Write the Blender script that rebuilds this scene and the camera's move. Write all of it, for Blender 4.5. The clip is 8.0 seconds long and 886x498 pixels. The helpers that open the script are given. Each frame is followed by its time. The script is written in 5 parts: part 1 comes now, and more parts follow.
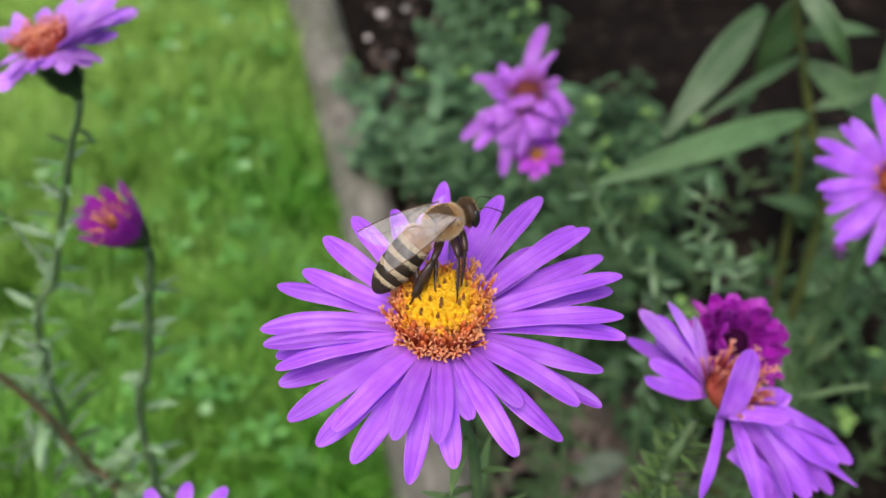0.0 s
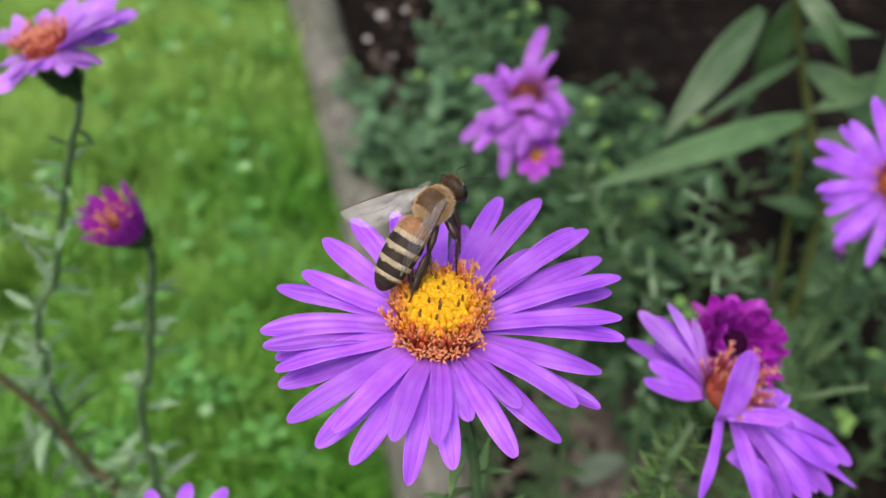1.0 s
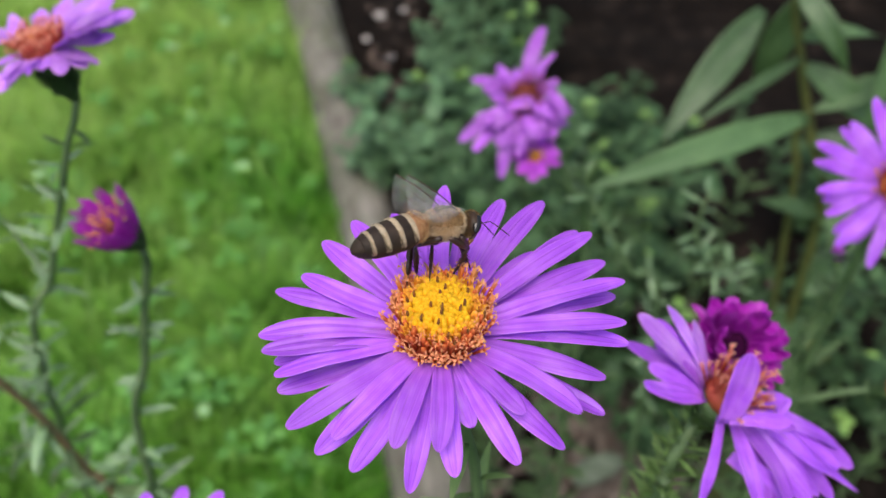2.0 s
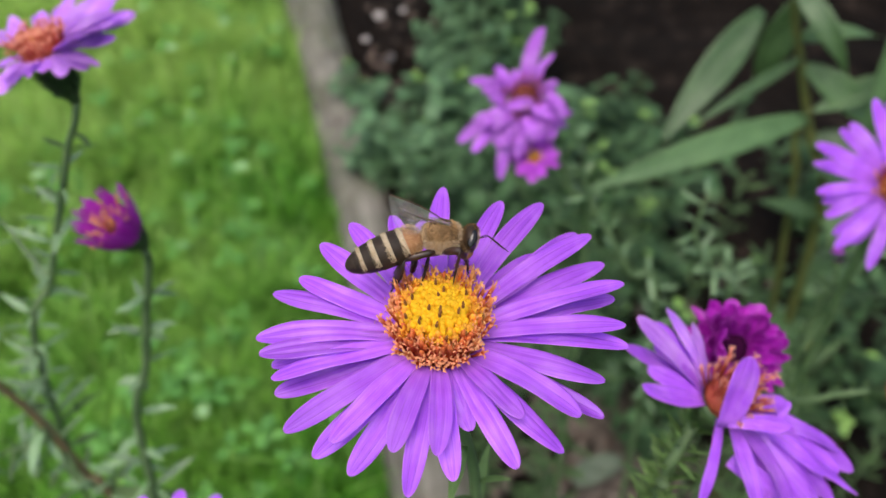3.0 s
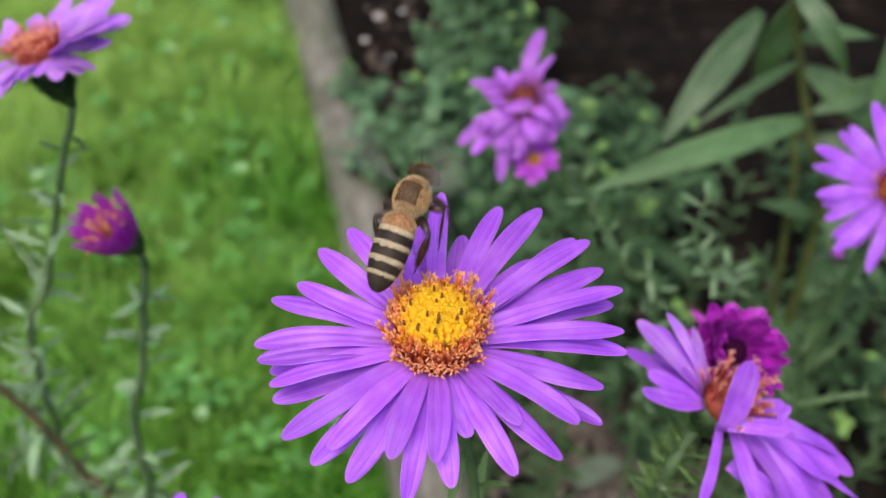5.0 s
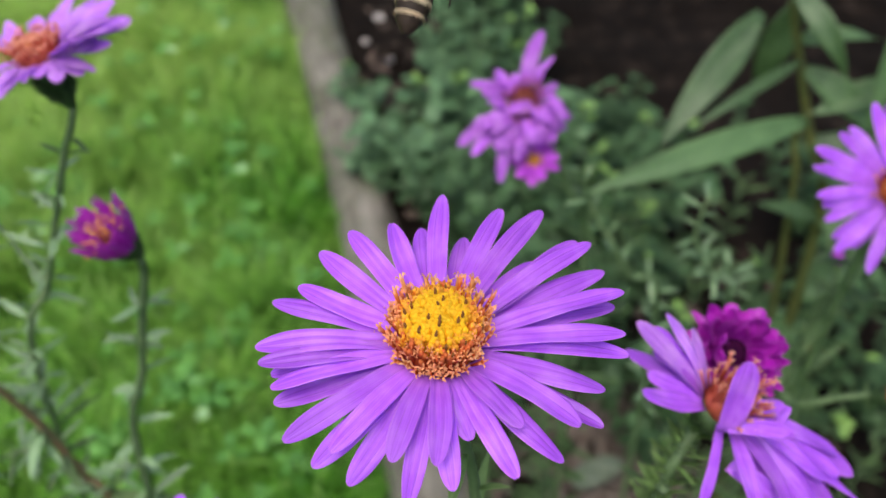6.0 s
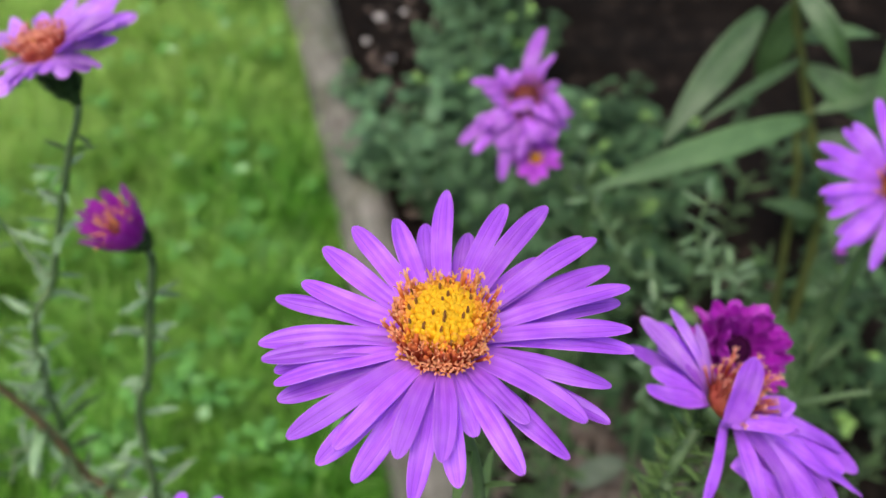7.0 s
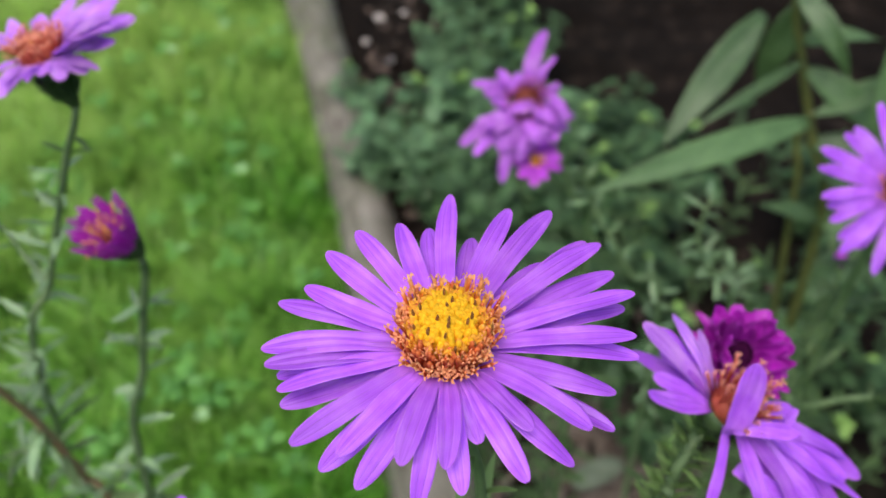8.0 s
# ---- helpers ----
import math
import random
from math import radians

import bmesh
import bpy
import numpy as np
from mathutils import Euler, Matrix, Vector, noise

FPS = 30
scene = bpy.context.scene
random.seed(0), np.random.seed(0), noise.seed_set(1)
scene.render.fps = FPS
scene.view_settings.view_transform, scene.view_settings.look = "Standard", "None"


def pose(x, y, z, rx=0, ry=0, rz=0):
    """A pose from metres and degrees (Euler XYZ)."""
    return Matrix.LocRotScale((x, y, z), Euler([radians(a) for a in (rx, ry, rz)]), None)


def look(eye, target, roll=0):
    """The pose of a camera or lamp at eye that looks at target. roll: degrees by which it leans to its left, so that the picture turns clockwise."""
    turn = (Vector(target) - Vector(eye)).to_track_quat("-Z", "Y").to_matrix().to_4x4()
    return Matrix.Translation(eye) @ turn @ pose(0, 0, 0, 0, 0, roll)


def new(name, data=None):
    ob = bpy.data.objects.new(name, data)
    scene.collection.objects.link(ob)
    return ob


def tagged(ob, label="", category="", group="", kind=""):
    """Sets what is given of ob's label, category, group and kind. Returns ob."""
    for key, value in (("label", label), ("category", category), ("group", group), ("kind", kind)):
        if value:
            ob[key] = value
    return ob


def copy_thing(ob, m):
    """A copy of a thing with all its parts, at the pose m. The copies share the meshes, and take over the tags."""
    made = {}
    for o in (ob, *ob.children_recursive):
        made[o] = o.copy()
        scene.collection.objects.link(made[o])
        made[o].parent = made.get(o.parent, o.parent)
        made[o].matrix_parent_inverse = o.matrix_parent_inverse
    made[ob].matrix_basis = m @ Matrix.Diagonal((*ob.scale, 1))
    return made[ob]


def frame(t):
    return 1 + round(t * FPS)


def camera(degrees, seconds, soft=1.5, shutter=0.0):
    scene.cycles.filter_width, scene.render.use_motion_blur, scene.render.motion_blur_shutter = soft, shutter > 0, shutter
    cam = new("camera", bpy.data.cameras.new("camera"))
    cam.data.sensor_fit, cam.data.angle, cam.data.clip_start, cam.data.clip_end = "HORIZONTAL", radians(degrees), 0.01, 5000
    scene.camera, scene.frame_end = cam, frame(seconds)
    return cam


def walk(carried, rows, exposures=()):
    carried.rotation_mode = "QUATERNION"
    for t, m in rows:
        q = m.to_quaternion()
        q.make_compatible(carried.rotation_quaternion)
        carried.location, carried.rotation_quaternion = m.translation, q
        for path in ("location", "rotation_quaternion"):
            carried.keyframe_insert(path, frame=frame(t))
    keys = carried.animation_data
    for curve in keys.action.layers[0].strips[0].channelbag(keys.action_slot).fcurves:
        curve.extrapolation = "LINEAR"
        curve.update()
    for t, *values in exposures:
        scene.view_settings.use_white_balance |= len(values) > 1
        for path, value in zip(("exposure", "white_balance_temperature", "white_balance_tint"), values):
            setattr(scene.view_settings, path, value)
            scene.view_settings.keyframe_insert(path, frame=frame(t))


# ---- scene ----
# camera: a phone held by hand close to the flower
cam = camera(55, 8.0, soft=1.5, shutter=1.0)
cam.data.dof.use_dof = True
cam.data.dof.focus_distance = 0.0785
cam.data.dof.aperture_fstop = 29.0
PATH = [
    (0.0, pose(0.00000, 0.00000, 0.62000, 45.000, 0.000, 0.000)),
    (0.5, pose(-0.00008, -0.00009, 0.61986, 45.092, -0.061, 0.032)),
    (1.0, pose(-0.00004, -0.00013, 0.62019, 45.082, -0.021, -0.012)),
    (1.5, pose(-0.00002, 0.00023, 0.61981, 45.090, -0.121, -0.023)),
    (3.0, pose(0.00025, 0.00141, 0.61938, 45.099, -0.134, -0.082)),
    (3.5, pose(0.00035, 0.00112, 0.62013, 45.068, 0.007, -0.169)),
    (4.0, pose(0.00035, 0.00121, 0.61994, 45.077, -0.087, -0.135)),
    (4.5, pose(0.00008, 0.00164, 0.61979, 45.089, -0.193, -0.091)),
    (6.0, pose(0.00030, 0.00171, 0.61970, 45.215, -0.119, -0.093)),
    (6.5, pose(-0.00007, 0.00174, 0.61951, 45.199, -0.012, -0.166)),
    (7.0, pose(0.00004, 0.00165, 0.61893, 45.216, -0.041, -0.097)),
    (7.5, pose(-0.00049, 0.00211, 0.61884, 45.190, -0.118, -0.090)),
    (8.0, pose(-0.00036, 0.00236, 0.61895, 45.250, -0.229, -0.034)),
]
walk(cam, PATH, exposures=[(0.0, 0.34), (8.0, 0.34)])

# world: bright haze with a wide, weak sun high over the camera's shoulder
SUN_EL, SUN_AZ = 68.0, 205.0
world = bpy.data.worlds.new("sky")
scene.world = world
world.use_nodes = True
wn = world.node_tree.nodes
sky = wn.new("ShaderNodeTexSky")
sky.sky_type, sky.sun_disc = "NISHITA", False
sky.sun_elevation, sky.sun_rotation = radians(SUN_EL), radians(SUN_AZ)
sky.air_density, sky.dust_density = 1.0, 4.8
wn["Background"].inputs["Strength"].default_value = 0.15
world.node_tree.links.new(sky.outputs[0], wn["Background"].inputs["Color"])
sun = new("sun", bpy.data.lights.new("sun", "SUN"))
sun.data.energy, sun.data.angle, sun.data.color = 1.2, radians(40), (1.0, 0.96, 0.9)
sd = Vector((math.sin(radians(SUN_AZ)) * math.cos(radians(SUN_EL)), math.cos(radians(SUN_AZ)) * math.cos(radians(SUN_EL)), math.sin(radians(SUN_EL))))
sun.matrix_world = look(sd * 5, (0, 0, 0))


# ---- materials ----
class Nodes:
    """A small wrapper to write node materials in few lines."""

    def __init__(self, name):
        self.m = bpy.data.materials.new(name)
        self.m.use_nodes = True
        self.t = self.m.node_tree
        self.b = self.t.nodes["Principled BSDF"]
        self.out = self.t.nodes["Material Output"]

    def n(self, kind, **kw):
        return self.t.nodes.new(kind)

    def link(self, a, b):
        self.t.links.new(a, b)

    def coords(self, which="Object", scale=(1, 1, 1)):
        tc = self.n("ShaderNodeTexCoord")
        mp = self.n("ShaderNodeMapping")
        mp.inputs["Scale"].default_value = scale
        self.link(tc.outputs[which], mp.inputs["Vector"])
        return mp.outputs[0]

    def noise(self, vec, scale, detail=4.0, rough=0.6):
        t = self.n("ShaderNodeTexNoise")
        t.inputs["Scale"].default_value, t.inputs["Detail"].default_value, t.inputs["Roughness"].default_value = scale, detail, rough
        self.link(vec, t.inputs["Vector"])
        return t.outputs["Fac"]

    def ramp(self, fac, stops):
        r = self.n("ShaderNodeValToRGB")
        while len(r.color_ramp.elements) < len(stops):
            r.color_ramp.elements.new(0.5)
        for e, (p, c) in zip(r.color_ramp.elements, stops):
            e.position, e.color = p, (*c, 1)
        self.link(fac, r.inputs["Fac"])
        return r.outputs["Color"]

    def mix(self, fac, a, b, mode="MIX"):
        x = self.n("ShaderNodeMix")
        x.data_type, x.blend_type = "RGBA", mode
        for sock, v in ((x.inputs[0], fac), (x.inputs[6], a), (x.inputs[7], b)):
            if isinstance(v, (int, float)):
                sock.default_value = v
            elif isinstance(v, tuple):
                sock.default_value = (*v, 1)
            else:
                self.link(v, sock)
        return x.outputs[2]

    def rand(self):
        return self.n("ShaderNodeObjectInfo").outputs["Random"]

    def island(self):
        return self.n("ShaderNodeNewGeometry").outputs["Random Per Island"]

    def bump(self, height, strength, distance):
        b = self.n("ShaderNodeBump")
        b.inputs["Strength"].default_value, b.inputs["Distance"].default_value = strength, distance
        self.link(height, b.inputs["Height"])
        self.link(b.outputs[0], self.b.inputs["Normal"])

    def vary(self, col, fac, lo, hi):
        h = self.n("ShaderNodeHueSaturation")
        mr = self.n("ShaderNodeMapRange")
        mr.inputs["To Min"].default_value, mr.inputs["To Max"].default_value = lo, hi
        self.link(fac, mr.inputs["Value"])
        self.link(mr.outputs[0], h.inputs["Value"])
        self.link(col, h.inputs["Color"])
        return h.outputs[0]

    def done(self, col, rough, spec=0.4, through_light=0.0):
        self.link(col, self.b.inputs["Base Color"])
        self.b.inputs["Roughness"].default_value = rough
        self.b.inputs["Specular IOR Level"].default_value = spec
        if through_light:
            tr = self.n("ShaderNodeBsdfTranslucent")
            self.link(col, tr.inputs["Color"])
            ms = self.n("ShaderNodeMixShader")
            ms.inputs[0].default_value = through_light
            self.link(self.b.outputs[0], ms.inputs[1])
            self.link(tr.outputs[0], ms.inputs[2])
            self.link(ms.outputs[0], self.out.inputs["Surface"])
        return self.m


def petal_material(name, deep, mid, pale, through_light=0.3):
    k = Nodes(name)
    veins = k.noise(k.coords("UV", (0.9, 8, 1)), 2.0, 2)
    blot = k.noise(k.coords("Object"), 200, 3)
    c = k.ramp(veins, [(0.25, deep), (0.5, mid), (0.8, pale)])
    c = k.mix(0.45, c, k.ramp(blot, [(0.3, deep), (0.5, mid), (0.72, pale)]))
    sep = k.n("ShaderNodeSeparateXYZ")
    k.link(k.coords("UV"), sep.inputs[0])
    edge = k.ramp(sep.outputs[0], [(0.0, (0.25, 0.25, 0.25)), (0.3, (0, 0, 0)), (0.95, (0, 0, 0)), (1.0, (0.12, 0.12, 0.12))])
    c = k.mix(edge, c, tuple(min(1, p * 1.1 + 0.05) for p in pale))
    # two fine dark lines paint shade into the creases, fading towards the base, and a thin pale rim
    line = k.ramp(sep.outputs[1], [(0.31, (0, 0, 0)), (0.345, (0.75, 0.75, 0.75)), (0.375, (0, 0, 0)), (0.635, (0, 0, 0)), (0.665, (0.75, 0.75, 0.75)), (0.7, (0, 0, 0))])
    reach = k.ramp(sep.outputs[0], [(0.15, (0, 0, 0)), (0.6, (1, 1, 1))])
    line = k.mix(1.0, line, reach, "MULTIPLY")
    line = k.mix(1.0, line, k.ramp(k.noise(k.coords("Object"), 140, 2), [(0.42, (0.05, 0.05, 0.05)), (0.6, (1, 1, 1))]), "MULTIPLY")
    c = k.mix(line, c, tuple(v * 0.7 for v in deep))
    rim = k.ramp(sep.outputs[1], [(0.0, (0.3, 0.3, 0.3)), (0.05, (0, 0, 0)), (0.95, (0, 0, 0)), (1.0, (0.3, 0.3, 0.3))])
    c = k.mix(rim, c, tuple(min(1, p * 1.1 + 0.05) for p in pale))
    c = k.vary(c, k.rand(), 0.82, 1.13)
    k.bump(veins, 0.18, 0.0002)
    return k.done(c, 0.42, 0.5, through_light)


def leaf_material(name, dark, light, rough=0.5, through_light=0.25, size=90, spec=0.4, joined=False, veined=0.25):
    k = Nodes(name)
    blot = k.noise(k.coords("Object"), size, 5)
    c = k.ramp(blot, [(0.3, dark), (0.7, light)])
    vein = k.noise(k.coords("UV", (3, 9, 1)), 3, 2)
    c = k.mix(veined, c, k.ramp(vein, [(0.35, dark), (0.65, tuple(min(1, v * 1.4) for v in light))]))
    c = k.vary(c, k.island() if joined else k.rand(), 0.7, 1.25)
    k.bump(vein, 0.3, 0.0006)
    return k.done(c, rough, spec, through_light)


def plain_material(name, a, b, scale, rough, spec=0.4, bump=0.0, dist=0.0002, through_light=0.0, spread=(0.85, 1.12)):
    k = Nodes(name)
    f = k.noise(k.coords("Object"), scale, 5)
    c = k.vary(k.ramp(f, [(0.3, a), (0.7, b)]), k.rand(), *spread)
    if bump:
        k.bump(f, bump, dist)
    return k.done(c, rough, spec, through_light)


def stuff_material(name, stops, rough, through_light=0.0, patch=None):
    k = Nodes(name)
    c = k.ramp(k.island(), stops)
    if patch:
        # noise patches, plus a slope that puts shade into the colour at one end
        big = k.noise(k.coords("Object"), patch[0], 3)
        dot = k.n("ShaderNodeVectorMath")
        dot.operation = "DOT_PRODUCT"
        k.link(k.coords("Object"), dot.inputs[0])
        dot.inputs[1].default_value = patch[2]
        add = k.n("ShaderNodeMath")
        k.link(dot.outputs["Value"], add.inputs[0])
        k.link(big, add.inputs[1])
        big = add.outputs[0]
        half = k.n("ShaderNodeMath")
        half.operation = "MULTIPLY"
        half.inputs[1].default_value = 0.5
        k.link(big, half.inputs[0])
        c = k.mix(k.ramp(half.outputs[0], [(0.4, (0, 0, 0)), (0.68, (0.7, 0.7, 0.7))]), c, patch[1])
    return k.done(c, rough, 0.3, through_light)


PETAL = petal_material("violet_petal", (0.33, 0.058, 0.74), (0.5, 0.118, 0.9), (0.71, 0.29, 0.98))
PETAL_LILAC = petal_material("lilac_petal", (0.46, 0.13, 0.8), (0.68, 0.28, 0.95), (0.86, 0.52, 0.98), 0.42)
PETAL_FADED = petal_material("faded_petal", (0.33, 0.055, 0.55), (0.52, 0.13, 0.76), (0.72, 0.33, 0.92))
PETAL_MAGENTA = petal_material("magenta_petal", (0.28, 0.004, 0.31), (0.5, 0.014, 0.53), (0.66, 0.11, 0.7), 0.3)
PETAL_PINK = petal_material("pink_petal", (0.42, 0.035, 0.56), (0.54, 0.07, 0.7), (0.64, 0.15, 0.8))
def floret_material(name, low, high, tip):
    k = Nodes(name)
    sep = k.n("ShaderNodeSeparateXYZ")
    k.link(k.coords("Object", (250, 250, 250)), sep.inputs[0])
    c = k.ramp(sep.outputs[2], [(0.3, low), (0.74, high), (0.93, tip)])
    f = k.noise(k.coords("Object"), 900, 3)
    c = k.vary(c, f, 0.9, 1.1)
    c = k.vary(c, k.rand(), 0.9, 1.08)
    return k.done(c, 0.5, 0.3, 0.38)


FLORET_YELLOW = floret_material("yellow_floret", (0.86, 0.4, 0.012), (0.93, 0.52, 0.014), (0.96, 0.6, 0.02))
FLORET_AMBER = floret_material("amber_floret", (0.74, 0.24, 0.025), (0.88, 0.4, 0.03), (0.94, 0.5, 0.06))
FLORET_CORAL = floret_material("coral_floret", (0.45, 0.045, 0.02), (0.64, 0.11, 0.03), (0.78, 0.22, 0.07))
FLORET_RIM = floret_material("rim_floret", (0.42, 0.03, 0.015), (0.68, 0.13, 0.04), (0.95, 0.45, 0.22))
FLORET_PEACH = floret_material("peach_floret", (0.7, 0.22, 0.05), (0.9, 0.4, 0.12), (0.96, 0.54, 0.24))
FLORET_RUST = floret_material("dark_rusty_floret", (0.14, 0.015, 0.01), (0.3, 0.05, 0.025), (0.46, 0.12, 0.07))
FLORET_ORANGE = floret_material("orange_floret", (0.5, 0.07, 0.02), (0.8, 0.24, 0.04), (0.96, 0.48, 0.2))
FLORET_RED = floret_material("rusty_floret", (0.42, 0.05, 0.035), (0.68, 0.16, 0.09), (0.9, 0.42, 0.29))
# near-black colour standing in for the shade inside the hollow flower
DISC_DARK = plain_material("dark_disc_base", (0.015, 0.002, 0.015), (0.05, 0.004, 0.04), 900, 0.9, 0.05)
DISC_RUST = plain_material("rusty_disc_base", (0.36, 0.05, 0.025), (0.55, 0.12, 0.06), 900, 0.6)
DISC_RUST_DARK = plain_material("dark_rusty_disc_base", (0.09, 0.011, 0.009), (0.19, 0.03, 0.02), 900, 0.6)
def dome_material():
    """Yellow on the crown, red-orange low on the flank."""
    k = Nodes("dome")
    sep = k.n("ShaderNodeSeparateXYZ")
    k.link(k.coords("Object", (160, 160, 160)), sep.inputs[0])
    c = k.ramp(sep.outputs[2], [(0.2, (0.4, 0.045, 0.02)), (0.45, (0.62, 0.15, 0.025)), (0.68, (0.86, 0.42, 0.014)), (0.85, (0.92, 0.52, 0.014))])
    return k.done(k.vary(c, k.noise(k.coords("Object"), 900, 3), 0.85, 1.1), 0.6, 0.3, 0.2)


MAIN_DISC = dome_material()
DISC_BASE = floret_material("disc_base", (0.42, 0.06, 0.02), (0.68, 0.2, 0.025), (0.86, 0.46, 0.02))
ANTHER = plain_material("brown_anther", (0.16, 0.06, 0.02), (0.3, 0.13, 0.04), 900, 0.8, 0.05)
BRACT = leaf_material("green_bract", (0.028, 0.055, 0.022), (0.08, 0.14, 0.05), 0.6, 0.05, 400)
STEM = plain_material("green_stem", (0.06, 0.11, 0.045), (0.15, 0.22, 0.1), 160, 0.6, 0.3, 0.3, 0.0003)
STEM_BROWN = plain_material("brown_stem", (0.09, 0.085, 0.04), (0.19, 0.13, 0.065), 160, 0.7, 0.3, 0.3, 0.0003)
STALK_YELLOW = plain_material("yellow_green_stalk", (0.065, 0.08, 0.022), (0.125, 0.135, 0.035), 60, 0.5)
LEAF = leaf_material("aster_leaf", (0.036, 0.08, 0.022), (0.1, 0.17, 0.052), 0.42, 0.2, 160)
LEAF_FRESH = leaf_material("fresh_leaf", (0.08, 0.16, 0.04), (0.2, 0.32, 0.1), 0.4, 0.25, 160)
LEAF_PALE = leaf_material("pale_leaf", (0.11, 0.23, 0.09), (0.34, 0.49, 0.27), 0.25, 0.2, 160, 0.6)
LEAF_BIG = leaf_material("broad_leaf", (0.038, 0.088, 0.032), (0.105, 0.19, 0.072), 0.38, 0.2, 30, 0.5, False, 0.6)
LEAF_SAGE = leaf_material("sage_leaf", (0.07, 0.16, 0.07), (0.17, 0.31, 0.145), 0.5, 0.3, 60, 0.4, True)
LEAF_LOW = leaf_material("low_leaf", (0.03, 0.08, 0.027), (0.082, 0.165, 0.06), 0.5, 0.3, 60, 0.4, True)
LEAF_LIME = leaf_material("lime_leaf", (0.22, 0.42, 0.08), (0.36, 0.58, 0.17), 0.5, 0.3, 60, 0.4, True)

# ---- mesh helpers ----
U = 0.001


def vec(p):
    return Vector(p) * U


def thing(name, m, label, category, group=""):
    ob = new(name)
    ob.empty_display_size = 0.01
    ob.matrix_basis = m
    return tagged(ob, label, category, group)


def part(name, mesh, material, parent, label="", m=None, kind=""):
    if isinstance(mesh, bmesh.types.BMesh):
        d = bpy.data.meshes.new(name)
        mesh.to_mesh(d)
        mesh.free()
        mesh = d
    if material is not None and not mesh.materials:
        mesh.materials.append(material)
    ob = new(name, mesh)
    ob.parent = parent
    if m is not None:
        ob.matrix_basis = m
    return tagged(ob, label, kind=kind)


def mesh_of(name, verts, faces, uvs=None, smooth=True, material=None, indices=None, mats=()):
    d = bpy.data.meshes.new(name)
    d.from_pydata([tuple(v) for v in verts], [], faces)
    if uvs is not None:
        layer = d.uv_layers.new(name="UVMap")
        flat = np.array(uvs, dtype=np.float32)[[v for f in faces for v in f]].ravel()
        layer.data.foreach_set("uv", flat)
    if smooth:
        d.polygons.foreach_set("use_smooth", [True] * len(d.polygons))
    for mt in mats:
        d.materials.append(mt)
    if indices is not None:
        d.polygons.foreach_set("material_index", indices)
    if material is not None:
        d.materials.append(material)
    d.update()
    return d


def aim(base, tip, up):
    """A pose at base whose x axis points at tip and whose z axis lies towards up."""
    x = (Vector(tip) - Vector(base)).normalized()
    y = Vector(up).cross(x)
    if y.length < 1e-6:
        y = Vector((0, 1, 0)).cross(x)
    y.normalize()
    z = x.cross(y)
    m = Matrix((x, y, z)).transposed().to_4x4()
    m.translation = base
    return m


def add_tube(verts, faces, pts, radii, n=7, flat=1.0, close=True, uvs=None):
    pts = [Vector(p) for p in pts]
    start = len(verts)
    ref = Vector((0.13, 0.31, 0.94))
    for i, p in enumerate(pts):
        a, b = pts[max(i - 1, 0)], pts[min(i + 1, len(pts) - 1)]
        d = (b - a).normalized()
        s = d.cross(ref)
        if s.length < 0.05:
            s = d.cross(Vector((1, 0, 0)))
        s.normalize()
        t = s.cross(d)
        r = radii[i] if isinstance(radii, (list, tuple)) else radii
        for k in range(n):
            w = 2 * math.pi * k / n
            verts.append(p + s * (math.cos(w) * r) + t * (math.sin(w) * r * flat))
            if uvs is not None:
                uvs.append((i / max(1, len(pts) - 1), k / n))
    for i in range(len(pts) - 1):
        for k in range(n):
            a, b = start + i * n + k, start + i * n + (k + 1) % n
            faces.append((a, b, b + n, a + n))
    if close:
        faces.append(tuple(start + k for k in reversed(range(n))))
        faces.append(tuple(start + (len(pts) - 1) * n + k for k in range(n)))


def smooth_line(pts, steps=5):
    """A Catmull-Rom line through a few points."""
    pts = [Vector(p) for p in pts]
    if len(pts) < 3:
        return pts
    q = [pts[0] * 2 - pts[1], *pts, pts[-1] * 2 - pts[-2]]
    out = []
    for i in range(1, len(q) - 2):
        p0, p1, p2, p3 = q[i - 1:i + 3]
        for k in range(steps):
            t = k / steps
            out.append(0.5 * ((2 * p1) + (p2 - p0) * t + (2 * p0 - 5 * p1 + 4 * p2 - p3) * t * t + (3 * p1 - p0 - 3 * p2 + p3) * t ** 3))
    out.append(pts[-1])
    return out


def tube_mesh(name, pts, r0, r1, n=7, material=None):
    v, f, uv = [], [], []
    radii = [r0 + (r1 - r0) * i / (len(pts) - 1) for i in range(len(pts))]
    add_tube(v, f, pts, radii, n, uvs=uv)
    return mesh_of(name, v, f, uv, material=material)


def strap(length, width, bend, profile, twist=0.0, cup=0.0, pleat=0.0, thick=0.12, n=14, m=7, side=0.0, wave=0.0, rng=None, notch=0.0):
    """A petal or leaf: two skins, chord along x, arched upward by bend degrees. Millimetres in, metres out."""
    verts, uvs, faces = [], [], []
    x = z = 0.0
    spine = []
    rows = [1 - (1 - i / n) ** 1.45 for i in range(n + 1)]
    for i, s in enumerate(rows):
        a = radians(bend) * (0.5 - s)
        spine.append((x, z, a))
        if i < n:
            ds = rows[i + 1] - s
            x += length * ds * math.cos(a - radians(bend) * ds / 2)
            z += length * ds * math.sin(a - radians(bend) * ds / 2)
    fix = length / max(spine[-1][0], 1e-6) if abs(bend) < 120 else 1.0
    ph = rng.uniform(0, 6.28) if rng else 0.0
    for skin in (0, 1):
        for i, (sx, sz, a) in enumerate(spine):
            s = rows[i]
            w = width * profile(s)
            tw = radians(twist) * s
            for j in range(m):
                q = 2 * j / (m - 1) - 1
                y0 = q * w / 2
